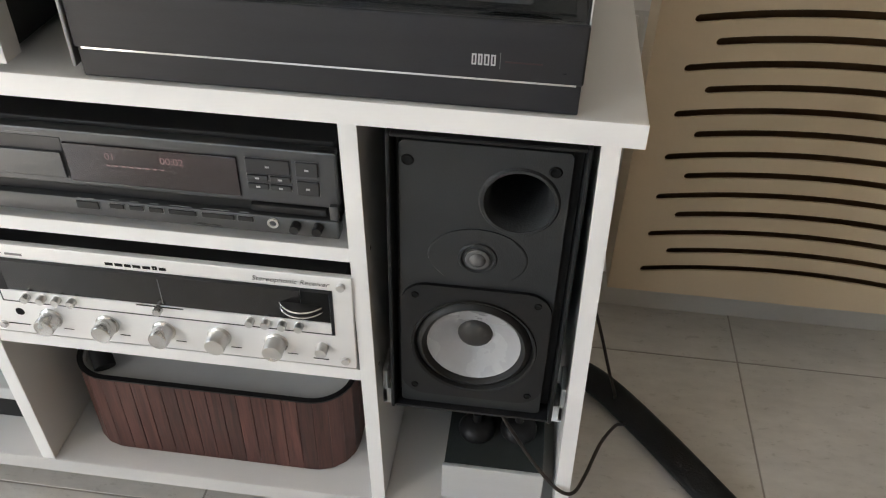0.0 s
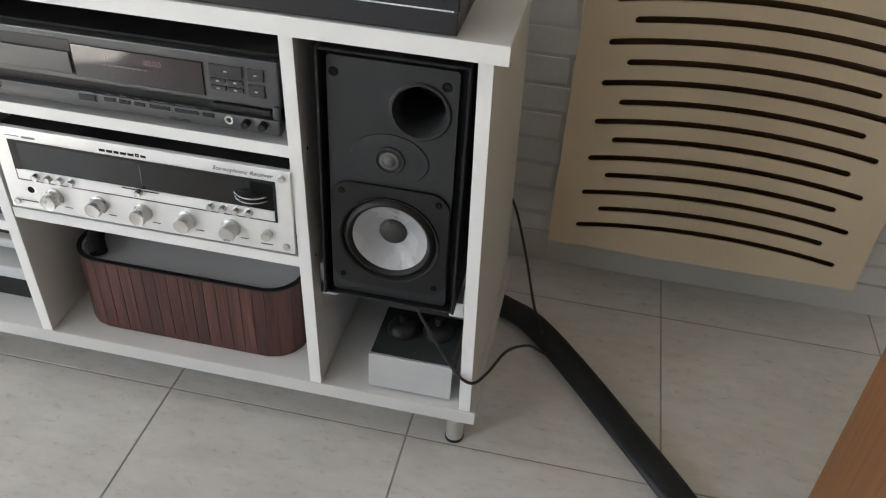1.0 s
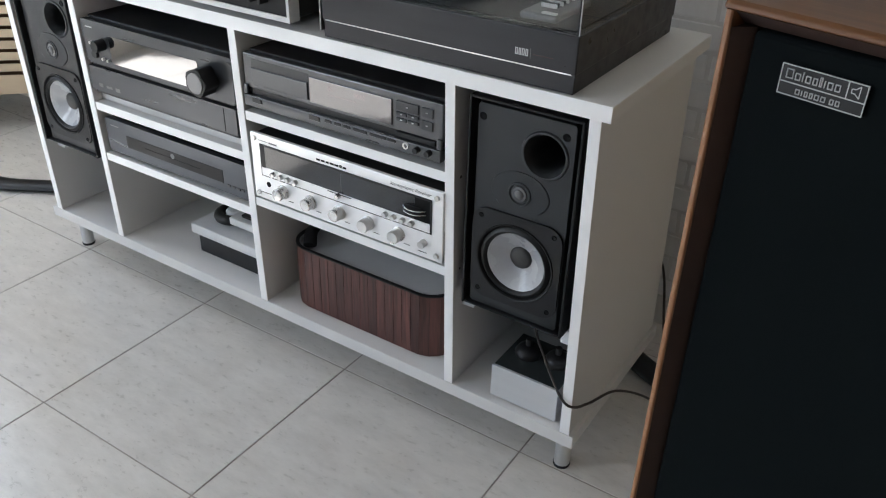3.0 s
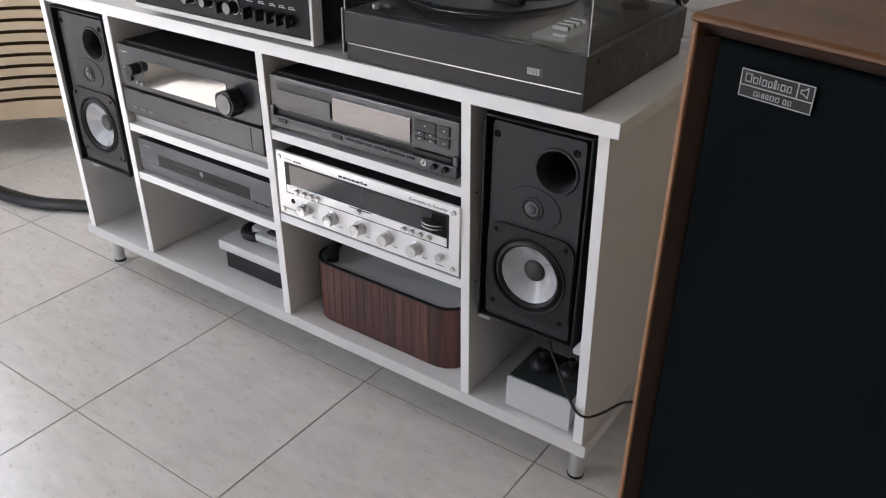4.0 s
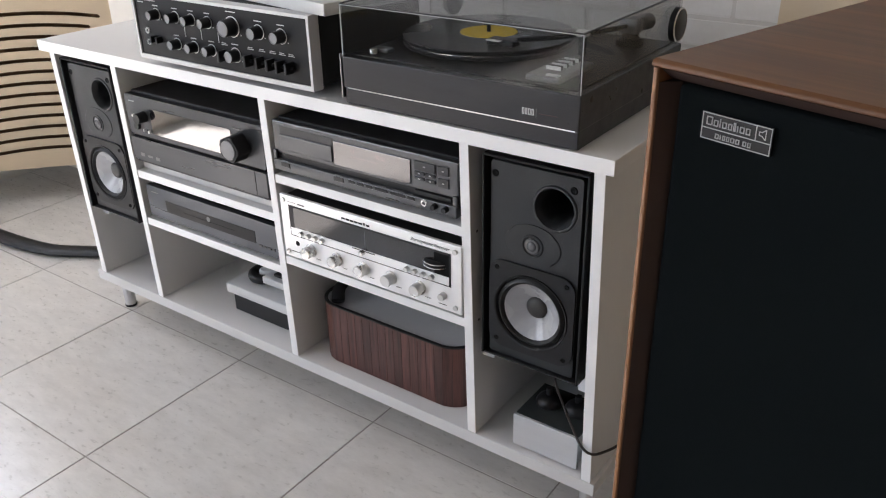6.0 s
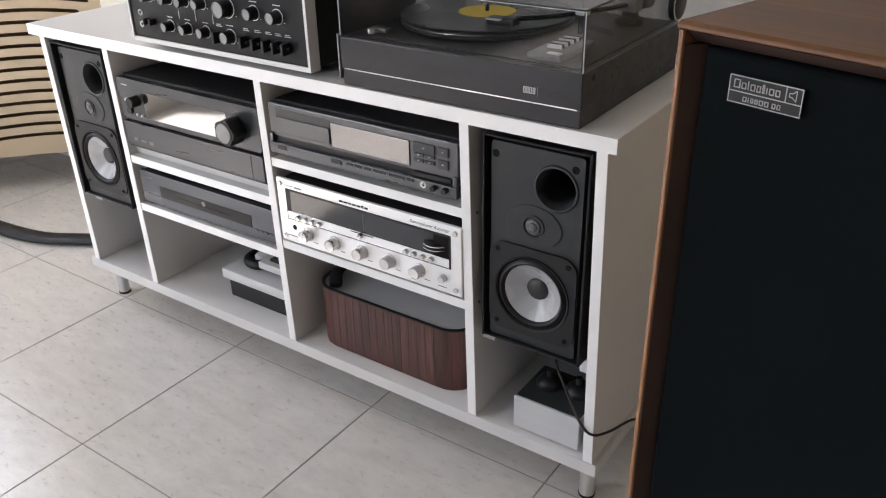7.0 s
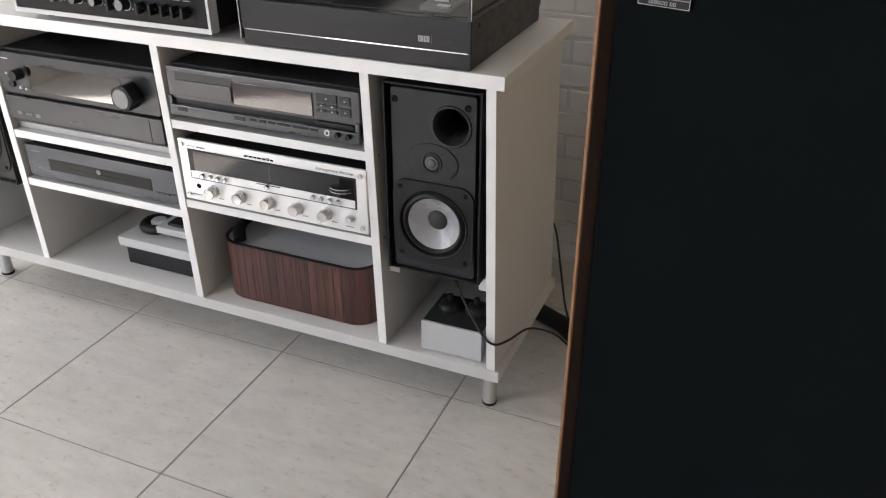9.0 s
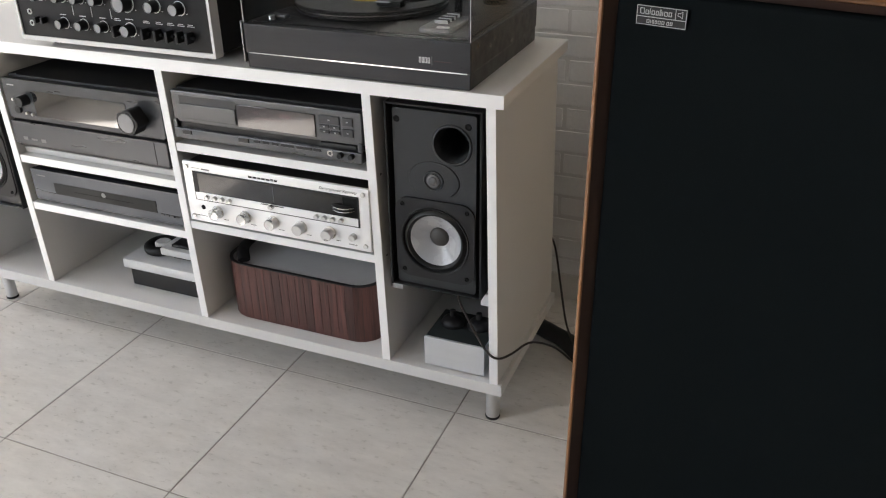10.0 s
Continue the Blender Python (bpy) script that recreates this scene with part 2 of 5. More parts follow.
TEAK_T = wood("teak_veneer_top", (0.082, 0.028, 0.005), (0.155, 0.058, 0.012), 0.50, 0)
TEAK_IN = wood("dark_brown_teak", (0.016, 0.005, 0.002), (0.034, 0.011, 0.004), 0.75, 2)
GRILLE = mat("black_grille_cloth", (0.0062, 0.0078, 0.0084), 0.95, var=0.15, scale=3, bump=0.1, bscale=2200, ior=1.08)
SLAT = wood("rosewood_slat", (0.035, 0.013, 0.011), (0.14, 0.055, 0.042), 0.45, 2, rand=0.28, fine=90)
LINING = mat("grey_foil_lining", (0.50, 0.51, 0.52), 0.4, metal=0.0, var=0.06, scale=6, bump=0.05, bscale=60)
STEEL = mat("brushed_steel_box", (0.64, 0.65, 0.66), 0.4, metal=0.35, var=0.05, stretch=(1, 8, 8))
SMOKED_TOP = mat("dark_mirror_lid", (0.10, 0.115, 0.115), 0.18, metal=0.6, var=0.1, bump=0)
SLEEVE = mat("black_cable_sleeve", (0.013, 0.014, 0.016), 0.42, var=0.2, scale=30, bump=0.35, bscale=260, ior=1.4)
CABLE = mat("dark_brown_cable", (0.018, 0.011, 0.008), 0.45, var=0.1, bump=0)
LEG_METAL = mat("satin_grey_metal_leg", (0.62, 0.62, 0.62), 0.3, metal=0.7, var=0.05)
WHITE_PL = mat("white_plastic", (0.72, 0.73, 0.74), 0.4, bump=0)
STONE = mat("pale_grey_board", (0.58, 0.58, 0.57), 0.5, var=0.08, scale=20, bump=0.08)
VFD = glow("dim_display_digits", (1.0, 0.62, 0.62), 0.045)


# ---- mesh tools ----
def B(bm, x0, x1, y0, y1, z0, z1, bevel=0.0, seg=2):
    v = [bm.verts.new((x, y, z)) for x in (x0, x1) for y in (y0, y1) for z in (z0, z1)]
    fs = [bm.faces.new([v[i] for i in q]) for q in ((0, 1, 3, 2), (4, 6, 7, 5), (0, 4, 5, 1), (2, 3, 7, 6), (0, 2, 6, 4), (1, 5, 7, 3))]
    if bevel:
        es = list({e for f in fs for e in f.edges})
        bmesh.ops.bevel(bm, geom=es, offset=bevel, segments=seg, affect="EDGES", profile=0.5)
    return bm


def box(x0, x1, y0, y1, z0, z1, bevel=0.0, seg=2):
    return B(bmesh.new(), x0, x1, y0, y1, z0, z1, bevel, seg)


def lathe(bm, profile, at, axis=(0, -1, 0), seg=32):
    """Turns rows of (radius, height along the axis) round the axis through at."""
    q = Vector((0, 0, 1)).rotation_difference(Vector(axis)).to_matrix()
    rings = []
    for r, h in profile:
        if r < 1e-6:
            rings.append([bm.verts.new(Vector(at) + q @ Vector((0, 0, h)))])
        else:
            rings.append([bm.verts.new(Vector(at) + q @ Vector((r * math.cos(2 * math.pi * k / seg), r * math.sin(2 * math.pi * k / seg), h))) for k in range(seg)])
    for a, b in zip(rings, rings[1:]):
        for k in range(seg):
            j = (k + 1) % seg
            if len(a) == 1 and len(b) > 1:
                bm.faces.new((a[0], b[k], b[j]))
            elif len(b) == 1 and len(a) > 1:
                bm.faces.new((a[k], b[0], a[j]))
            elif len(a) > 1:
                bm.faces.new((a[k], b[k], b[j], a[j]))
    return bm


def disc_knob(at, r, h, axis=(0, -1, 0), seg=24, flare=1.0):
    """A turned knob: skirt, body, softened rim and slightly dished face."""
    return lathe(bmesh.new(), [(0, 0), (r * flare, 0), (r * flare, h * 0.12), (r * 0.97, h * 0.2), (r * 0.95, h * 0.92), (r * 0.88, h), (r * 0.7, h * 0.985), (0, h * 0.97)], at, axis, seg)


def smooth_path(pts, n=10):
    out = []
    p = [Vector(q) for q in pts]
    p = [p[0] * 2 - p[1], *p, p[-1] * 2 - p[-2]]
    for a, b, c, d in zip(p, p[1:], p[2:], p[3:]):
        for k in range(n):
            t = k / n
            out.append(0.5 * (2 * b + (c - a) * t + (2 * a - 5 * b + 4 * c - d) * t * t + (3 * b - a - 3 * c + d) * t ** 3))
    return [*out, p[-2]]


def tube(pts, rw, rh=None, seg=10, n=10):
    """A tube along a smooth path; rw is its half width across, rh its half height."""
    rh = rw if rh is None else rh
    bm, path, rings = bmesh.new(), smooth_path(pts, n), []
    for i, c in enumerate(path):
        d = (path[min(i + 1, len(path) - 1)] - path[max(i - 1, 0)]).normalized()
        up = Vector((0, 0, 1)) if abs(d.z) < 0.95 else Vector((0, 1, 0))
        s = d.cross(up).normalized()
        u = s.cross(d).normalized()
        rings.append([bm.verts.new(c + s * rw * math.cos(2 * math.pi * k / seg) + u * rh * math.sin(2 * math.pi * k / seg)) for k in range(seg)])
    for a, b in zip(rings, rings[1:]):
        for k in range(seg):
            bm.faces.new((a[k], a[(k + 1) % seg], b[(k + 1) % seg], b[k]))
    bm.faces.new(rings[0])
    bm.faces.new(rings[-1][::-1])
    return bm


def rounded(x0, x1, y0, y1, r, seg=6):
    out = []
    for cx, cy, a in ((x1 - r, y1 - r, 0), (x0 + r, y1 - r, 90), (x0 + r, y0 + r, 180), (x1 - r, y0 + r, 270)):
        for k in range(seg + 1):
            t = radians(a + 90 * k / seg)
            out.append((cx + r * math.cos(t), cy + r * math.sin(t)))
    return out


def prism(outline, h0, h1, up="z", bevel=0.0):
    """An outline (2D) raised from h0 to h1: up z takes (x, y), up y takes (x, z)."""
    bm = bmesh.new()
    put3 = (lambda a, b, h: (a, b, h)) if up == "z" else (lambda a, b, h: (a, h, b))
    lo = [bm.verts.new(put3(a, b, h0)) for a, b in outline]
    hi = [bm.verts.new(put3(a, b, h1)) for a, b in outline]
    n = len(lo)
    bm.faces.new(lo[::-1])
    top = bm.faces.new(hi)
    for k in range(n):
        bm.faces.new((lo[k], lo[(k + 1) % n], hi[(k + 1) % n], hi[k]))
    if bevel:
        bmesh.ops.bevel(bm, geom=list({e for f in (top,) for e in f.edges}), offset=bevel, segments=2, affect="EDGES", profile=0.5)
    return bm


def holed_plate(outline, holes, y0, y1):
    """A flat plate facing -y, from y0 back to y1, with round holes (x, z, radius) cut through."""
    bm = bmesh.new()
    loops = [outline] + [[(x + r * math.cos(2 * math.pi * k / 40), z + r * math.sin(2 * math.pi * k / 40)) for k in range(40)] for x, z, r in holes]
    for y in (y0, y1):
        es = []
        for lp in loops:
            vs = [bm.verts.new((a, y, b)) for a, b in lp]
            es += [bm.edges.new((vs[k], vs[(k + 1) % len(vs)])) for k in range(len(vs))]
        bmesh.ops.triangle_fill(bm, edges=es, use_beauty=True)
    for lp in loops:
        n = len(lp)
        a = [bm.verts.new((u, y0, v)) for u, v in lp]
        b = [bm.verts.new((u, y1, v)) for u, v in lp]
        for k in range(n):
            bm.faces.new((a[k], a[(k + 1) % n], b[(k + 1) % n], b[k]))
    bmesh.ops.remove_doubles(bm, verts=bm.verts, dist=0.00002)
    return bm


def finish(name, bm, material, smooth=40):
    bmesh.ops.recalc_face_normals(bm, faces=bm.faces)
    me = bpy.data.meshes.new(name)
    lim = radians(smooth)
    for f in bm.faces:
        f.smooth = True
    for e in bm.edges:
        e.smooth = len(e.link_faces) == 2 and e.calc_face_angle(0) < lim
        if e.smooth and e.calc_face_angle(0) > 0.1:
            # narrow bevels must not bend the shading of the wide flat faces beside them
            small, large = sorted(f.calc_area() for f in e.link_faces)
            e.smooth = large < 12 * small
    bm.to_mesh(me)
    bm.free()
    if material:
        me.materials.append(material)
    return me


def thing(name, at, label, category, group="", kind=""):
    ob = new(name)
    ob.empty_display_size = 0.05
    ob.location = at
    return tagged(ob, label, category, group, kind)


def base_of(ob):
    while ob.parent:
        ob = ob.parent
    return ob


def part(name, bm, material, parent, label="", local=False):
    """Links a bmesh, in world places unless local, as one mesh under a thing or a part."""
    if not local:
        bmesh.ops.translate(bm, verts=bm.verts, vec=-base_of(parent).location)
    ob = new(name, finish(name, bm, material))
    ob.parent = parent
    if label:
        ob["label"] = label
    return ob


def solid(name, bm, material, label, category, group="", kind=""):
    return tagged(new(name, finish(name, bm, material)), label, category, group, kind)


def lettering(parent, text, x, y, z, size, material, shear=0.0, name="lettering", label=""):
    """Printed words facing -y, left end at x, base line at z."""
    cu = bpy.data.curves.new(name, "FONT")
    cu.body, cu.size, cu.shear, cu.extrude = text, size, shear, 0.0001
    tmp = bpy.data.objects.new(name, cu)
    me = bpy.data.meshes.new_from_object(tmp)
    bpy.data.objects.remove(tmp)
    me.transform(Matrix.Translation(Vector((x, y, z)) - base_of(parent).location) @ pose(0, 0, 0, 90))
    me.materials.append(material)
    ob = new(name, me)
    ob.parent = parent
    if label:
        ob["label"] = label
    return ob


def bars(parent, rows, y, material, name="printed_mark", label=""):
    """Small raised print: rows of (x0, x1, z0, z1), joined in one mark."""
    bm = bmesh.new()
    for x0, x1, z0, z1 in rows:
        B(bm, x0, x1, y - 0.0004, y + 0.0004, z0, z1)
    return tagged(part(name, bm, material, parent, label), kind="stuff" if len(rows) > 1 else "")


def glyphs(parent, x, z, widths, high, stroke, y, material, name="printed_mark", label="", gap=0.001, local=False):
    """A row of plain hollow upright shapes of letter size, left end at x, base line at z; a negative width gives a small one."""
    bm = bmesh.new()
    for w in widths:
        h = high if w > 0 else high * 0.74
        w = abs(w)
        quads = [(x, x + stroke, z, z + h)]
        if w > 2.2 * stroke:
            quads += [(x + w - stroke, x + w, z, z + h), (x + stroke, x + w - stroke, z, z + stroke), (x + stroke, x + w - stroke, z + h - stroke, z + h)]
        for x0, x1, z0, z1 in quads:
            B(bm, x0, x1, y - 0.0004, y + 0.0004, z0, z1)
        x += w + gap
    return tagged(part(name, bm, material, parent, label, local), kind="stuff")


# ---- room ----
X0, X1, Y0, Y1, CEILING = -2.36, 3.0, -4.2, 0.60, 2.6


def structure(name, bm, material, label, category):
    return solid(name, bm, material, label, category, kind="structure")


floor = structure("floor", box(X0 - 0.2, X1 + 0.2, Y0 - 0.2, Y1 + 0.2, -0.12, -0.0014), GROUT, "pale grey mottled ceramic tile floor with thin grey joints", "floor")
structure("ceiling", box(X0 - 0.2, X1 + 0.2, Y0 - 0.2, Y1 + 0.2, CEILING, CEILING + 0.12), CEIL, "plain white ceiling", "ceiling")
wall_north = structure("wall_north", box(X0 - 0.2, X1 + 0.2, Y1 - 0.0015, Y1 + 0.2, 0, CEILING), MORTAR, "wall of whitewashed thin bricks with pale mortar joints", "wall")
# unseen east wall, its tone set by the light it bounces onto the cabinet
structure("wall_east", box(X1, X1 + 0.2, Y0, Y1 - 0.002, 0, CEILING), WALL_WARM, "unseen plain warm beige side wall", "wall")
# unseen south wall, kept dark so that it bounces little light
south = bmesh.new()
for a, b, z0, z1 in ((X0 - 0.2, -1.9, 0, CEILING), (-0.3, X1 + 0.2, 0, CEILING), (-1.9, -0.3, 0, 0.4), (-1.9, -0.3, 2.1, CEILING)):
    B(south, a, b, Y0 - 0.2, Y0, z0, z1)
structure("wall_south", south, WALL_DIM, "unseen plain grey-brown wall with one added window", "wall")
# window added out of view to go with the frontal fill lamp
w4 = thing("window_4", (-1.1, Y0 - 0.1, 0.4), "unseen white-framed glazed opening in the plastered wall", "window", kind="structure")
fr4 = bmesh.new()
for u0, u1, z0, z1 in ((-1.9, -1.85, 0.4, 2.1), (-0.35, -0.3, 0.4, 2.1), (-1.85, -0.35, 0.4, 0.45), (-1.85, -0.35, 2.05, 2.1)):
    B(fr4, u0, u1, Y0 - 0.13, Y0 - 0.07, z0, z1, 0.004)
part("window_frame", fr4, WHITE_PL, w4)
part("pane", box(-1.85, -0.35, Y0 - 0.103, Y0 - 0.097, 0.45, 2.05), GLASS, w4, "clear glass pane").visible_shadow = False
DOORS = ((-3.2, -1.75, 1.0), (-1.14, -0.56, 0.11), (-0.50, 0.08, 0.92))
west = bmesh.new()
for a, b in ((Y0, DOORS[0][0]), (DOORS[0][1], DOORS[1][0]), (DOORS[1][1], DOORS[2][0]), (DOORS[2][1], Y1 - 0.002)):
    B(west, X0 - 0.2, X0, a, b, 0, CEILING)
for a, b, c in DOORS:
    B(west, X0 - 0.2, X0, a, b, 1.95, CEILING)
    if c:
        B(west, X0 - 0.2, X0, a, b, 0, c)
structure("wall_west", west, PLASTER, "cream plastered wall with three glazed openings", "wall")
for i, (a, b, c) in enumerate(DOORS):
    w = thing(f"window_{i + 1}", (X0 - 0.1, (a + b) / 2, c), "unseen white-framed glazed opening in the plastered wall", "window", kind="structure")
    fr = bmesh.new()
    for u0, u1, z0, z1 in ((a, a + 0.05, c, 1.95), (b - 0.05, b, c, 1.95), (a + 0.05, b - 0.05, c, c + 0.05), (a + 0.05, b - 0.05, 1.90, 1.95)):
        B(fr, X0 - 0.13, X0 - 0.07, u0, u1, z0, z1, 0.004)
    part("window_frame", fr, WHITE_PL, w)
    pane = part("pane", box(X0 - 0.103, X0 - 0.097, a + 0.05, b - 0.05, c + 0.05, 1.90), GLASS, w, "clear glass pane")
    pane.visible_shadow = False
structure("ground", box(-40, 40, -40, 40, -0.4, -0.125), mat("terrace_paving", (0.35, 0.33, 0.30), 0.8), "pale terrace paving outside the glazed openings", "ground")
# plain rendered strip of the back wall beside the corner
structure("wall_panel", box(-2.36, -1.30, Y1 - 0.012, Y1 - 0.002, 0, CEILING), PLASTER, "plain cream strip of plastered wall", "wall")


structure("baseboard", box(-1.30, 0.318, Y1 - 0.014, Y1 - 0.002, 0, 0.072, 0.002), mat("tile_skirting", (0.55, 0.53, 0.49), 0.4, var=0.06), "pale tile skirting along the brick wall", "baseboard")
structure("baseboard", box(0.318, X1, Y1 - 0.014, Y1 - 0.002, 0, 0.072, 0.002), mat("tile_skirting", (0.55, 0.53, 0.49), 0.4, var=0.06), "pale tile skirting along the brick wall", "baseboard")


# ---- slotted radiator covers ----
def slotted_panel(width, z0, z1, count=13, depth=0.004):
    """An upright board, centred on x = 0 with its face at y = 0, with bowed slots cut through, long and short in turn."""
    slots = []
    for k in range(count):
        slots.append((0.245 if k % 2 == 0 else 0.209, z0 + 0.049 + 0.0379 * k, 0.0062))
    us = {-width / 2, width / 2}
    for half, _, h in slots:
        for d in (0, 0.0008, 0.0025, 0.0062):
            us |= {round(-half + d, 5), round(half - d, 5)}
    us |= {round(-0.2 + 0.02 * k, 5) for k in range(21)}
    us = sorted(us)
    bm = bmesh.new()

    def edge(slot, u):
        half, base, h = slot
        c = base + 0.022 * (1 - (u / 0.245) ** 2)
        d = min(half - abs(u), h)
        e = math.sqrt(max(0.0, h * h - (h - d) ** 2))
        return c - e, c + e

    def quad(*pts):
        bm.faces.new([bm.verts.new(p) for p in pts])

    for a, b in zip(us, us[1:]):
        here = [s for s in slots if a >= -s[0] - 1e-7 and b <= s[0] + 1e-7]
        la, lb = z0, z0
        for s in here:
            (pa, qa), (pb, qb) = edge(s, a), edge(s, b)
            quad((a, 0, la), (b, 0, lb), (b, 0, pb), (a, 0, pa))
            quad((a, depth, la), (b, depth, lb), (b, depth, pb), (a, depth, pa))
            quad((a, 0, pa), (b, 0, pb), (b, depth, pb), (a, depth, pa))
            quad((a, 0, qa), (b, 0, qb), (b, depth, qb), (a, depth, qa))
            la, lb = qa, qb
        for y in (0, depth):
            quad((a, y, la), (b, y, lb), (b, y, z1), (a, y, z1))
        quad((a, 0, z0), (b, 0, z0), (b, depth, z0), (a, depth, z0))
        quad((a, 0, z1), (b, 0, z1), (b, depth, z1), (a, depth, z1))
    for x in (-width / 2, width / 2):
        quad((x, 0, z0), (x, depth, z0), (x, depth, z1), (x, 0, z1))
    bmesh.ops.remove_doubles(bm, verts=bm.verts, dist=0.00005)
    return bm


def radiator_cover(at, yaw, depth):
    w = 0.59
    c = thing("radiator_cover", (0, 0, 0), "cream lacquered radiator cover with rows of bowed slots", "radiator cover", "slotted radiator covers")
    part("slotted_panel", slotted_panel(w, 0.122, 0.700), CREAM, c, local=True)
    part("slotted_panel", slotted_panel(w, 0.703, 1.271, 2), CREAM, c, local=True)
    for s in (-1, 1):
        xa, xb = sorted((s * w / 2, s * (w / 2 - 0.016)))
        part("side_board", box(xa, xb, 0.005, depth, 0.122, 1.271, 0.001), CREAM, c, local=True)
    part("top_board", box(-w / 2, w / 2, 0, depth, 1.272, 1.29, 0.002), CREAM, c, local=True)
    # added backing behind the slots, coloured as the shade inside the cover
    part("shade_backing", box(-w / 2 + 0.03, w / 2 - 0.03, 0.028, max(0.06, depth - 0.01), 0.125, 1.2, 0.004), SHADE_INSIDE, c, "backing in the radiator's place, inside shade put into its brown", local=True)
    c.matrix_world = pose(*at, 0, 0, yaw)
    return c


radiator_cover((0.613, 0.493, 0), 0, 0.105)
radiator_cover((-2.008, 0.383, 0), 47, 0.10)

# ---- media cabinet ----
RACK = -0.025


def lean_board(x0, x1, y0, y1, z0, z1, bevel=0.0012):
    """An upright board that leans slightly, as the whole cabinet does."""
    bm = box(x0, x1, y0, y1, z0, z1, bevel)
    for v in bm.verts:
        v.co.x += RACK * (v.co.z - 0.127)
    return bm


cab = thing("media_cabinet", (-0.48, 0.2, 0), "long white melamine media cabinet with open bays on short metal legs", "cabinet")
tp = part("top", box(-1.209, 0.254, -0.012, 0.408, 0.7115, 0.7355, 0.0015), WHITE, cab)
bs = part("base", box(-1.195, 0.258, 0.0, 0.40, 0.101, 0.127, 0.0015), WHITE, cab)
# thin front strips whose paler white stands for light on the board fronts
part("edge_band", box(-1.209, 0.254, -0.013, -0.0121, 0.7115, 0.7355, 0.0002), WHITE_LIT_EDGE, tp, "white edge band with the front light put into its colour")
part("edge_band", box(-1.195, 0.258, -0.001, -0.0001, 0.101, 0.127, 0.0002), WHITE, bs)
BOARDS = (-1.166, -0.932, -0.467, 0.0, 0.241)
for i, x in enumerate(BOARDS):
    bd = part("side_panel" if i in (0, 4) else "divider", lean_board(x - 0.009, x + 0.009, 0.001, 0.395, 0.1275, 0.711), WHITE, cab)
    part("edge_band", lean_board(x - 0.009, x + 0.009, 0.0, 0.0009, 0.1275, 0.711, 0.0002), WHITE_LIT_EDGE, bd, "white edge band with the front light put into its colour")
part("back_panel", box(-1.17, 0.236, 0.396, 0.4, 0.128, 0.711), WHITE, cab)
SHELVES = {"cd": (-0.467, 0.0, 0.537), "receiver": (-0.467, 0.0, 0.357), "surround": (-0.932, -0.467, 0.447), "player": (-0.932, -0.467, 0.327)}
for a, b, z in SHELVES.values():
    s = RACK * (z - 0.117)
    sf = part("shelf", box(a + 0.0095 + s, b - 0.0095 + s, 0.003, 0.394, z, z + 0.018, 0.001), WHITE, cab)
    part("edge_band", box(a + 0.0095 + s, b - 0.0095 + s, 0.002, 0.0029, z, z + 0.018, 0.0002), WHITE_LIT_EDGE, sf, "white edge band with the front light put into its colour")
for x, y in ((-1.165, 0.055), (0.222, 0.055), (-1.03, 0.35), (0.10, 0.35)):
    lg = part("leg", lathe(bmesh.new(), [(0, 0.004), (0.0148, 0.004), (0.0148, 0.1005), (0, 0.1005)], (x, y, 0), (0, 0, 1), 24), LEG_METAL, cab)
    part("foot_cap", lathe(bmesh.new(), [(0, 0), (0.0155, 0), (0.0162, 0.004), (0.0150, 0.006), (0, 0.006)], (x, y, 0), (0, 0, 1), 24), RUBBER, lg, "black rubber foot cap")
for z in (0.37, 0.545):
    part("peg_hole", lathe(bmesh.new(), [(0, 0), (0.0028, 0), (0, 0.0004)], (0.0093 + RACK * (z - 0.127), 0.02, z), (1, 0, 0), 10), INK, cab, "small dark shelf peg hole")


# ---- bookshelf loudspeakers ----
def bracket(x, s, z):
    """A small white shelf bracket fixed to a panel at x, reaching out by s."""
    bm = bmesh.new()
    xa, xb = sorted((x, x + s * 0.006))
    B(bm, xa, xb, 0.03, 0.07, z - 0.025, z + 0.03, 0.001)
    xa, xb = sorted((x, x + s * 0.026))
    B(bm, xa, xb, 0.03, 0.07, z - 0.028, z - 0.0005, 0.001)
    return solid("shelf_bracket", bm, WHITE_PL, "small white plastic bracket holding up the loudspeaker", "bracket", "loudspeaker brackets")


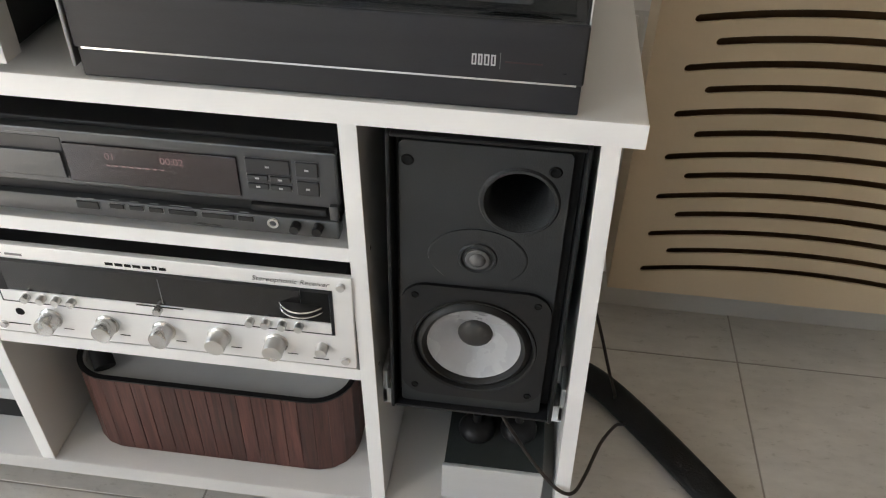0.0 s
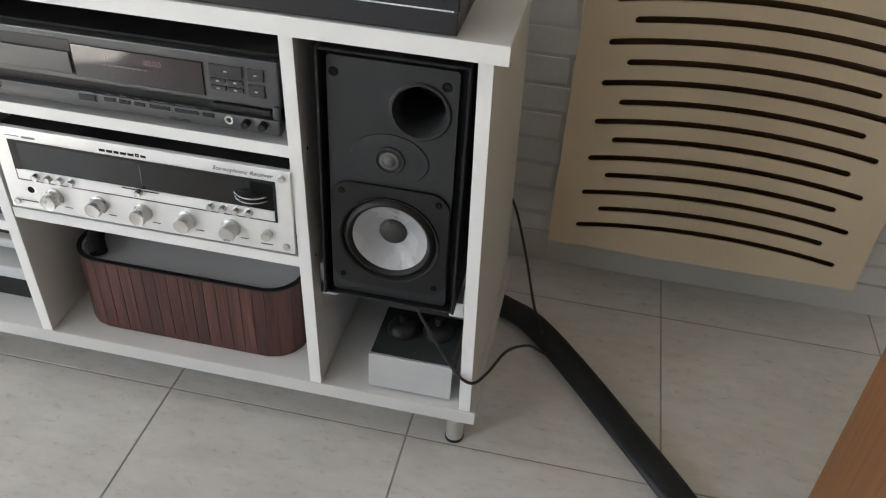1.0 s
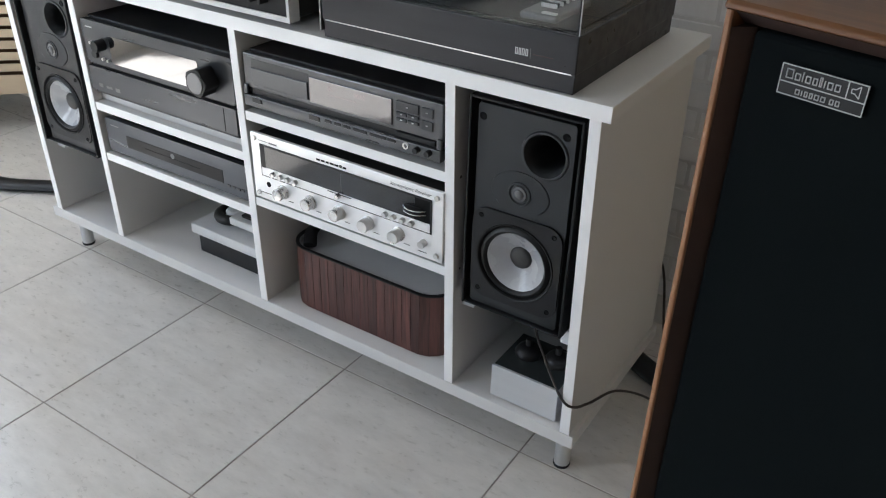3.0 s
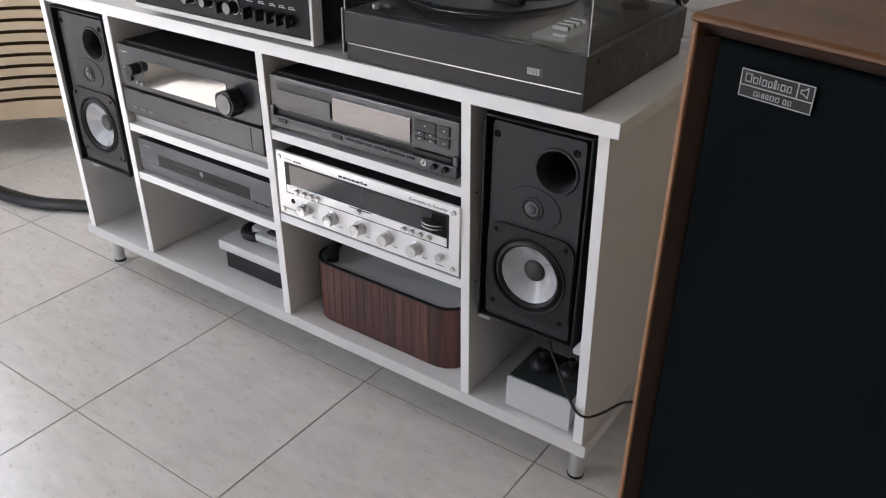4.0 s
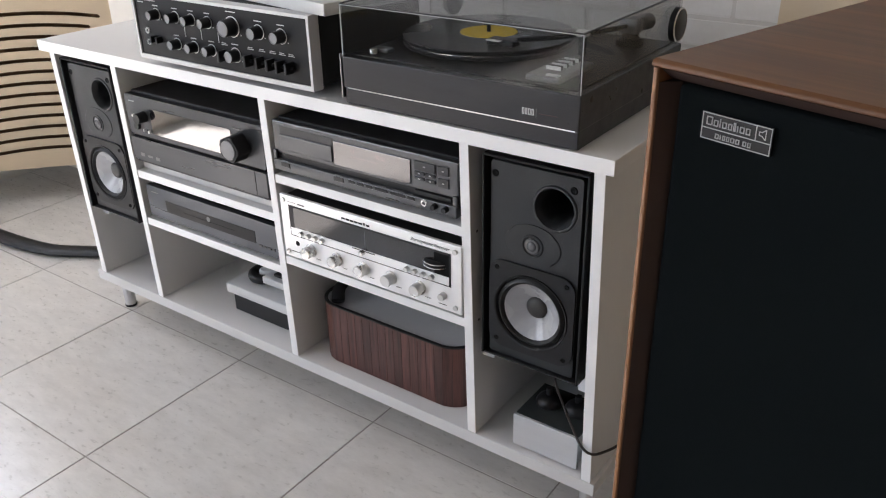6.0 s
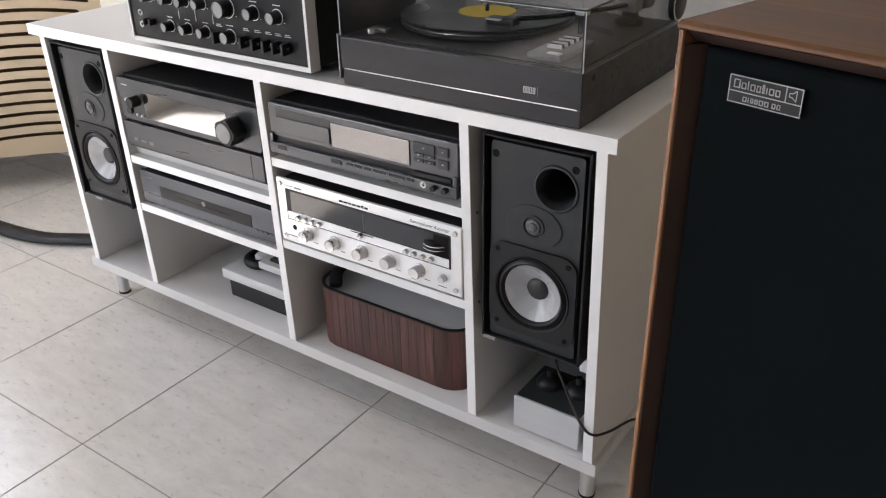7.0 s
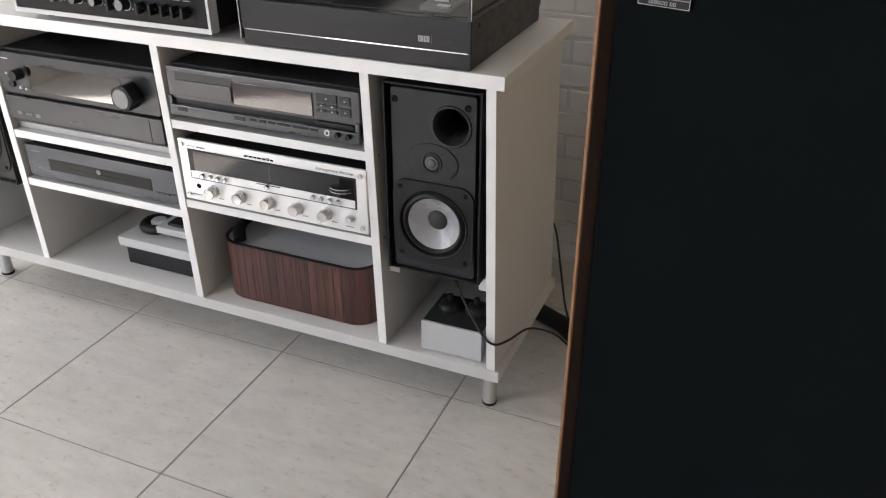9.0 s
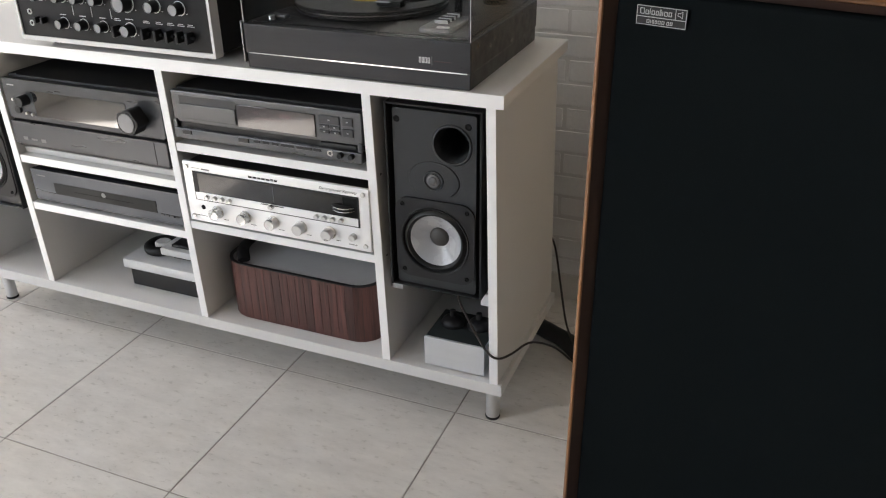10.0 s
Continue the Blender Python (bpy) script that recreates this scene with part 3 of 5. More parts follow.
def bookshelf_speaker():
    s = thing("bookshelf_speaker", (0.11, 0.12, 0.318), "black two-way bookshelf loudspeaker with pale grey cone", "loudspeaker", "bookshelf speakers")
    for n, q in (("side_board", (0.0205, 0.0245, -0.005, 0.27, 0.318, 0.698)), ("side_board", (0.2075, 0.2115, -0.005, 0.27, 0.318, 0.698)), ("top_board", (0.0247, 0.2073, -0.005, 0.27, 0.694, 0.698)),
                 ("bottom_board", (0.0247, 0.2073, -0.003, 0.27, 0.3185, 0.3215)), ("back_board", (0.0247, 0.2073, 0.26, 0.27, 0.3218, 0.6928)),
                 ("inner_strip", (0.0247, 0.037, 0.0225, 0.026, 0.3218, 0.6928)), ("inner_strip", (0.189, 0.2073, 0.0225, 0.026, 0.3218, 0.6928)), ("inner_strip", (0.0372, 0.1888, 0.0225, 0.026, 0.678, 0.6928))):
        part(n, box(*q, 0.001, 1), SPK_BOX, s)
    px, pz, wx, wz = 0.1495, 0.626, 0.1140, 0.426
    part("baffle", holed_plate(rounded(0.0315, 0.1965, 0.3225, 0.6855, 0.006), ((px, pz, 0.034), (wx, wz, 0.068)), 0.006, 0.022), BAFFLE, s, "charcoal moulded baffle")
    part("port", lathe(bmesh.new(), [(0.040, 0.0), (0.038, 0.0025), (0.035, 0.0025), (0.031, -0.006), (0.029, -0.016), (0.0285, -0.10)], (px, 0.0057, pz)), BAFFLE, s, "flared bass port")
    part("port_end", lathe(bmesh.new(), [(0.0284, -0.1), (0, -0.1)], (px, 0.0057, pz)), RUBBER, s)
    # tweeter on a shallow oval plate
    tx, tz = 0.1125, 0.552
    oval = [(tx + 0.052 * math.cos(2 * math.pi * k / 36), tz + 0.037 * math.sin(2 * math.pi * k / 36)) for k in range(36)]
    tw = part("tweeter_plate", prism(oval, 0.008, 0.0045, "y", 0.002), BAFFLE, s)
    part("ring", lathe(bmesh.new(), [(0.0205, 0), (0.0195, 0.0016), (0.0175, 0.0018), (0.0150, -0.0012), (0.0128, -0.001)], (tx, 0.0042, tz)), BAFFLE, tw)
    part("dome", lathe(bmesh.new(), [(0.0132, 0), (0.0128, 0.0024), (0.0112, 0.0032), (0.0088, 0.0030), (0.0078, 0.0042), (0.0045, 0.0058), (0, 0.0064)], (tx, 0.0045, tz)), DOME, tw, "grey shiny tweeter dome")
    # woofer
    fr = rounded(wx - 0.0815, wx + 0.0815, wz - 0.084, wz + 0.086, 0.028)
    wf = part("woofer_frame", holed_plate(fr, ((wx, wz, 0.0705),), 0.0015, 0.0056), BLACK_PL, s, "black woofer frame with rounded corners")
    part("surround", lathe(bmesh.new(), [(0.071, -0.001), (0.0700, 0.002), (0.0675, 0.001), (0.0650, -0.004), (0.0620, -0.0005), (0.0580, 0.0015), (0.0545, -0.001), (0.0525, -0.005)], (wx, 0.0012, wz), seg=48), RUBBER, wf)
    part("cone", lathe(bmesh.new(), [(0.0530, -0.0045), (0.046, -0.0088), (0.036, -0.0150), (0.027, -0.0205), (0.018, -0.0255)], (wx, 0.0009, wz), seg=64), CONE, wf, "pale grey polypropylene cone")
    part("dust_cap", lathe(bmesh.new(), [(0.0200, -0.0245), (0.0190, -0.0220), (0.0145, -0.0192), (0.007, -0.0174), (0, -0.017)], (wx, 0.0009, wz)), DUST, wf)
    for x, z, p in ((0.040, 0.664, s), (0.181, 0.664, s), (wx - 0.066, wz + 0.071, wf), (wx + 0.066, wz + 0.071, wf), (wx - 0.066, wz - 0.07, wf), (wx + 0.066, wz - 0.07, wf)):
        y = 0.0058 if p is s else 0.0013
        r = 0.0065 if p is s else 0.0045
        part("grille_socket" if p is s else "screw", lathe(bmesh.new(), [(r, 0), (r * 0.8, 0.0012), (r * 0.6, 0.0002), (0, 0.0)], (x, y, z), seg=14), INK, p)
    return s


spk = bookshelf_speaker()
spk.location.y += 0.006
left_spk = copy_thing(spk, pose(0.11 - 1.177, 0.126, 0.318))
for x, s in ((0.0095, 1), (0.2315, -1), (-0.932 - 0.0095, -1), (-1.1565, 1)):
    bracket(x - 0.0048, s, 0.318)
solid("shelf_bracket", box(-0.958, -0.9415, 0.02, 0.035, 0.128, 0.215, 0.003), WHITE_PL, "loose white plastic bracket leaning on the divider", "bracket")


# ---- compact disc player ----
def cd_player():
    x0, x1, z0, z1, yf = -0.462, -0.028, 0.569, 0.668, 0.004
    c = thing("cd_player", (-0.245, 0.15, 0.555), "anthracite compact disc player with smoked display and many buttons", "cd player")
    part("case", box(x0 + 0.004, x1 - 0.004, yf + 0.014, 0.31, z0 + 0.004, z1 + 0.004, 0.002), BLACK, c, "black steel case")
    zs = 0.603
    up = part("upper_front", box(x0, x1, yf, yf + 0.0135, zs, z1, 0.002), GREY_FACE, c)
    lo = part("lower_front", box(x0, x1, yf - 0.006, yf + 0.0135, z0, zs - 0.012, 0.002), GREY_FACE, c)
    part("recess", box(x0 + 0.012, x1 - 0.012, yf + 0.003, yf + 0.0134, zs - 0.0118, zs - 0.0003), BLACK_PL, c, "dark recess under the tray")
    for xa, xb in ((x0, x0 + 0.009), (x1 - 0.009, x1)):
        part("end_cap", box(xa, xb, yf - 0.005, yf + 0.0025, zs - 0.0115, zs + 0.006, 0.0012), GREY_FACE, c, "grey end piece of the recess")
    part("tray_recess", box(x0 + 0.02, -0.306, yf - 0.0006, yf + 0.001, 0.611, 0.659, 0.0003), BUTTON, up)
    part("tray_door", box(x0 + 0.022, -0.308, yf - 0.0035, yf - 0.0008, 0.613, 0.643, 0.0008), GREY_FACE, up, "disc tray door")
    part("display", box(-0.304, -0.127, yf - 0.0025, yf + 0.001, 0.610, 0.655, 0.0006), SMOKE_PINK, up, "smoked reddish display window")
    lettering(up, "01", -0.262, yf - 0.0028, 0.640, 0.011, VFD, name="track_digits", label="dim glowing track digits")
    lettering(up, "00:02", -0.205, yf - 0.0028, 0.640, 0.011, VFD, name="time_digits", label="dim glowing time digits")
    bars(up, [(-0.262 + 0.008 * k, -0.258 + 0.008 * k, 0.632, 0.6335) for k in range(8)], yf - 0.0027, VFD, "display_mark")
    keys = [(-0.118, -0.074, 0.640, 0.656), (-0.068, -0.046, 0.640, 0.656), (-0.068, -0.046, 0.618, 0.634)]
    keys += [(a, a + 0.021, z, z + 0.006) for a in (-0.118, -0.095) for z in (0.631, 0.621)]
    for a, b, u, v in keys:
        k = part("button", box(a, b, yf - 0.003, yf + 0.001, u, v, 0.0008), BUTTON, up)
        part("button_rim", box(a - 0.0007, b + 0.0007, yf - 0.0006, yf + 0.0004, u - 0.0009, v + 0.0005), STEEL_DARK, k, "thin grey rim")
        bars(k, [((a + b) / 2 - 0.002, (a + b) / 2 + 0.002, (u + v) / 2 - 0.001, (u + v) / 2 + 0.001)], yf - 0.003, PRINT)
    yb = yf - 0.006
    for a, b in ((-0.440, -0.418), (-0.304, -0.280), (-0.268, -0.253), (-0.247, -0.232), (-0.226, -0.211), (-0.205, -0.176), (-0.170, -0.136), (-0.132, -0.116)):
        h = 0.009 if a in (-0.440, -0.304) else 0.0055
        z = 0.5855 if h < 0.008 else 0.584
        k = part("button", box(a, b, yb - 0.002, yb + 0.001, z - h / 2, z + h / 2, 0.0006), BLACK_PL, lo)
        part("button_rim", box(a - 0.0007, b + 0.0007, yb - 0.0006, yb + 0.0004, z - h / 2 - 0.0010, z + h / 2 + 0.0005), STEEL_DARK, k, "thin grey rim")
        bars(lo, [(a + 0.002, b - 0.004, z + 0.0072, z + 0.0080)], yb, DIM_PRINT)
    part("headphone_socket", lathe(bmesh.new(), [(0.0062, 0), (0.006, 0.0015), (0.0035, 0.0015), (0.003, 0)], (-0.096, yb, 0.583), seg=20), KNOB, lo, "chrome headphone socket ring")
    for x in (-0.072, -0.049):
        part("knob", disc_knob((x, yb, 0.583), 0.0055, 0.010, seg=18), BLACK_PL, lo)
    part("jog_slot", box(-0.118, -0.040, yf - 0.004, yf + 0.004, 0.5945, 0.6025, 0.001), BLACK_PL, c, "row of black search keys")
    bars(up, [(x0 + 0.012, x0 + 0.032, 0.6615, 0.6635), (x0 + 0.10, x0 + 0.135, 0.6615, 0.6625)], yf, DIM_PRINT)
    for x in (x0 + 0.04, x1 - 0.04):
        for y in (0.05, 0.27):
            part("foot", lathe(bmesh.new(), [(0, 0), (0.018, 0), (0.018, 0.0185), (0, 0.0185)], (x, y, 0.555), (0, 0, 1), 20), RUBBER, c)


cd_player()


# ---- silver receiver ----
def receiver():
    x0, x1, z0, z1, yf = -0.455, -0.018, 0.383, 0.519, -0.004
    r = thing("stereo_receiver", (-0.24, 0.15, 0.375), "vintage silver-fronted stereo receiver with turned knobs and dark dial", "receiver")
    part("case", box(x0 + 0.008, x1 - 0.008, yf + 0.009, 0.33, z0 + 0.004, z1 - 0.002, 0.002), BLACK, r, "black metal case")
    fp = part("faceplate", box(x0, x1, yf, yf + 0.008, z0, z1, 0.0012), SILVER, r, "champagne silver faceplate")
    wx0, wx1, wz0, wz1 = -0.432, -0.040, 0.435, 0.500
    bz = bmesh.new()
    for q in ((wx0, wx1, wz1 - 0.004, wz1), (wx0, wx1, wz0 - 0.001, wz0 + 0.0008), (wx0, wx0 + 0.012, wz0 + 0.017, wz1 - 0.004), (wx0, wx0 + 0.0015, wz0 + 0.0008, wz0 + 0.017), (wx1 - 0.0035, wx1, wz0 + 0.0008, wz1 - 0.004)):
        B(bz, q[0], q[1], yf - 0.0012, yf - 0.0002, q[2], q[3])
    part("dial_bezel", bz, BLACK_PL, fp)
    dial = part("dial_glass", box(wx0 + 0.012, wx1 - 0.036, yf - 0.0010, yf - 0.0001, wz0 + 0.018, wz1 - 0.004), DIAL, fp, "dark glossy tuning dial glass")
    part("pointer", box(-0.236, -0.2352, yf - 0.0014, yf - 0.0011, wz0 + 0.020, wz1 - 0.008), DIM_PRINT, dial)
    part("wheel_recess", box(wx1 - 0.0355, wx1 - 0.004, yf - 0.0010, yf - 0.0001, wz0 + 0.018, wz1 - 0.004), INK, fp)
    wheel = bmesh.new()
    zc = wz0 + 0.037
    lathe(wheel, [(0, -0.006), (0.0255, -0.006), (0.028, -0.004), (0.028, -0.0015), (0.026, 0.0), (0.028, 0.0015), (0.028, 0.004), (0.0255, 0.006), (0, 0.006)], (wx1 - 0.036, yf + 0.014, zc), (0, 0, 1), 48)
    tw = part("tuning_wheel", wheel, BLACK_PL, fp, "black flywheel tuning wheel with bright rims")
    for h in (-0.0042, 0.0028):
        part("wheel_rim", lathe(bmesh.new(), [(0.0278, h - 0.0006), (0.0287, h), (0.0287, h + 0.0008), (0.0278, h + 0.0014)], (wx1 - 0.036, yf + 0.014, zc), (0, 0, 1), 48), CHROME, tw, "bright metal rim")
    part("sub_plate", box(wx0 + 0.0018, wx1 - 0.0038, yf - 0.0014, yf - 0.0001, wz0 + 0.001, wz0 + 0.0168), SILVER, fp)
    for x in (-0.380, -0.311, -0.243, -0.177, -0.110):
        k = part("knob", disc_knob((x, yf, 0.4125), 0.0125, 0.020, flare=1.12), KNOB, r, "turned aluminium knob")
        bars(fp, [(x + 0.012, x + 0.024, 0.3965, 0.3975)], yf, INK)
    part("knob", disc_knob((-0.056, yf, 0.413), 0.0072, 0.012), KNOB, r, "small turned aluminium knob")
    for x in (-0.400, -0.381, -0.363, -0.345, -0.136, -0.118, -0.099, -0.080):
        part("push_button", disc_knob((x, yf - 0.001, 0.4445), 0.0052, 0.0085, seg=16), KNOB, r, "small round push button")
    part("slider_slot", box(-0.268, -0.213, yf - 0.0018, yf - 0.0013, 0.4495, 0.4512), INK, fp)
    part("slider_knob", disc_knob((-0.242, yf - 0.001, 0.4475), 0.0052, 0.009, seg=16), KNOB, r)
    part("socket", lathe(bmesh.new(), [(0.0055, 0), (0.005, 0.0008), (0, 0.0006)], (-0.417, yf, 0.4175), seg=18), INK, fp, "black headphone socket")
    for x, z in ((x0 + 0.010, z1 - 0.011), (x1 - 0.012, z1 - 0.012), (x0 + 0.012, z0 + 0.012), (x1 - 0.012, z0 + 0.012)):
        part("screw", disc_knob((x, yf, z), 0.005, 0.004, seg=16), KNOB, fp)
    # maker's mark as plain bars, the printed line in script
    glyphs(fp, -0.292, 0.5042, (-0.0088, -0.0088, -0.0072, -0.0088, -0.0088, 0.0055, -0.0078), 0.0052, 0.0019, yf, INK, "maker_mark", "black maker's mark as plain shapes", 0.0022)
    bars(fp, [(-0.434, -0.412, 0.506, 0.507), (-0.408, -0.388, 0.5045, 0.5075)], yf, DIM_PRINT)
    lettering(fp, "Stereophonic Receiver", -0.128, yf - 0.0004, 0.505, 0.0092, GREY_INK, 0.35)
    bars(fp, [(x0 + 0.018, x0 + 0.045, 0.3965, 0.3978), (x1 - 0.05, x1 - 0.032, 0.393, 0.3942)], yf, INK)
    for x in (x0 + 0.05, x1 - 0.05):
        for y in (0.05, 0.28):
            part("foot", lathe(bmesh.new(), [(0, 0), (0.014, 0), (0.014, 0.0135), (0, 0.0135)], (x, y, 0.375), (0, 0, 1), 18), RUBBER, r)


receiver()


# ---- surround receiver ----
def av_receiver():
    x0, x1, z0, z1, yf = -0.930, -0.494, 0.490, 0.648, 0.004
    r = thing("av_receiver", (-0.71, 0.17, 0.479), "dark grey surround receiver with wide display and large volume knob", "receiver")
    part("case", box(x0 + 0.004, x1 - 0.004, yf + 0.016, 0.36, z0, z1 + 0.005, 0.003), BLACK, r, "black steel case")
    up = part("upper_front", prism(rounded(x0, x1, 0.556, z1, 0.004), yf + 0.0155, yf, "y", 0.003), AVR_FACE, r)
    lo = part("lower_front", prism(rounded(x0, x1, z0 + 0.006, 0.549, 0.003), yf + 0.0155, yf - 0.002, "y", 0.002), AVR_FACE, r)
    part("gap", box(x0 + 0.006, x1 - 0.006, yf + 0.004, yf + 0.0155, 0.5492, 0.5558), INK, r, "dark gap across the front")
    part("bottom_lip", box(x0 + 0.004, x1 - 0.004, yf + 0.004, yf + 0.0155, z0 - 0.002, z0 + 0.0058), BLACK_PL, r)
    part("display", prism(rounded(-0.845, -0.586, 0.567, 0.625, 0.004), yf + 0.001, yf - 0.0012, "y", 0.0005), GLOSS_BLACK, up, "wide glossy black display window")
    lobes = [(-0.559 + (0.0262 + 0.0022 * math.cos(5 * q)) * math.cos(q), 0.596 + (0.0262 + 0.0022 * math.cos(5 * q)) * math.sin(q)) for q in (2 * math.pi * k / 60 for k in range(60))]
    vk = part("volume_knob", prism(lobes, yf, yf - 0.034, "y", 0.002), BLACK_PL, r, "large black lobed volume knob")
    part("knob_cap", lathe(bmesh.new(), [(0.0205, 0.0342), (0.0200, 0.0362), (0.018, 0.0368), (0.008, 0.0362), (0, 0.0362)], (-0.559, yf, 0.596), seg=48), STEEL_DARK, vk, "bright turned knob face")
    part("input_knob", disc_knob((-0.868, yf, 0.603), 0.0125, 0.022, seg=32), BLACK_PL, r)
    part("standby_button", disc_knob((-0.896, yf, 0.578), 0.009, 0.006, seg=20), BLACK_PL, r)
    for x, z in ((-0.872, 0.5715), (-0.856, 0.5705), (-0.905, 0.601)):
        part("push_button", disc_knob((x, yf, z), 0.0035, 0.005, seg=12), KNOB, r)
    part("flap_joint", box(-0.5272, -0.5262, yf - 0.0026, yf - 0.001, z0 + 0.007, 0.548), INK, lo)
    bars(up, [(-0.916, -0.896, 0.632, 0.6345)], yf, PRINT, "maker_mark", "pale maker's mark as a plain bar")
    bars(lo, [(-0.903, -0.890, 0.506, 0.514), (-0.879, -0.861, 0.507, 0.512), (-0.850, -0.836, 0.505, 0.513)], yf - 0.002, DIM_PRINT)
    for x in (x0 + 0.05, x1 - 0.05):
        for y in (0.06, 0.31):
            part("foot", lathe(bmesh.new(), [(0, 0), (0.02, 0), (0.02, 0.0105), (0, 0.0105)], (x, y, 0.479), (0, 0, 1), 20), RUBBER, r)


solid("board", box(-0.932, -0.486, 0.022, 0.385, 0.4655, 0.479, 0.001), WHITE, "thin loose white board under the surround receiver", "board")
av_receiver()


# ---- slim disc player ----
def dvd_player():
    x0, x1, z0, z1, yf = -0.915, -0.487, 0.356, 0.431, 0.006
    d = thing("disc_player", (-0.70, 0.15, 0.345), "slim charcoal disc player with dark central window", "disc player")
    part("case", box(x0 + 0.003, x1 - 0.003, yf + 0.012, 0.30, z0, z1, 0.002), BLACK, d)
    f = part("front", prism(rounded(x0, x1, z0 - 0.001, z1 + 0.001, 0.003), yf + 0.0115, yf, "y", 0.002), DVD_FACE, d)
    part("window", box(-0.85, -0.555, yf - 0.0008, yf + 0.001, 0.376, 0.404, 0.0004), AMP_FACE, f, "dark glossy window")
    part("tray_line", box(-0.79, -0.62, yf - 0.0012, yf - 0.0009, 0.389, 0.3898), INK, f)
    part("disc_mark", lathe(bmesh.new(), [(0.006, 0), (0.006, 0.0004), (0, 0.0004)], (-0.703, yf - 0.001, 0.395), seg=16), DIM_PRINT, f)
    bars(f, [(-0.898, -0.872, 0.416, 0.4185)], yf, DIM_PRINT)
    for k in range(4):
        part("button", box(-0.545 + 0.013 * k, -0.536 + 0.013 * k, yf - 0.0015, yf + 0.001, 0.372, 0.377, 0.0004), BUTTON, f)
    for x in (x0 + 0.04, x1 - 0.04):
        for y in (0.05, 0.26):
            part("foot", lathe(bmesh.new(), [(0, 0), (0.015, 0), (0.015, 0.0115), (0, 0.0115)], (x, y, 0.345), (0, 0, 1), 18), RUBBER, d)


dvd_player()


# ---- small device in the lower bay ----
def stacked_device():
    z = 0.1275
    d = thing("stacked_device", (-0.61, 0.15, z), "small black box under a pale plate with a black ring", "device")
    part("black_box", box(-0.727, -0.478, 0.062, 0.24, z, z + 0.050, 0.003), BLACK_PL, d)
    part("pale_plate", box(-0.738, -0.474, 0.052, 0.25, z + 0.0505, z + 0.075, 0.003), PALE_GREY, d, "pale grey plate")
    bm = bmesh.new()
    for k in range(28):
        a = 2 * math.pi * k / 28
        for j in range(10):
            b = 2 * math.pi * j / 10
            bm.verts.new((-0.672 + (0.033 + 0.012 * math.cos(b)) * math.cos(a), 0.125 + (0.033 + 0.012 * math.cos(b)) * math.sin(a), z + 0.087 + 0.012 * math.sin(b)))
    bm.verts.ensure_lookup_table()
    for k in range(28):
        for j in range(10):
            bm.faces.new([bm.verts[(k + p) % 28 * 10 + (j + q) % 10] for p, q in ((0, 0), (1, 0), (1, 1), (0, 1))])
    part("ring", bm, RUBBER, d, "black padded ring")
    part("hub", lathe(bmesh.new(), [(0, 0), (0.02, 0), (0.02, 0.022), (0.016, 0.026), (0, 0.026)], (-0.668, 0.125, z + 0.0755), (0, 0, 1), 24), PALE_GREY, d)
    part("upper_bar", box(-0.645, -0.474, 0.085, 0.20, z + 0.0865, z + 0.105, 0.003), PALE_GREY, d, "pale grey upper bar")
    part("bar_support", box(-0.62, -0.49, 0.10, 0.19, z + 0.0755, z + 0.0862), BLACK_PL, d)
    part("dark_inlay", box(-0.62, -0.478, 0.10, 0.19, z + 0.1055, z + 0.112, 0.001), BLACK_PL, d)


stacked_device()


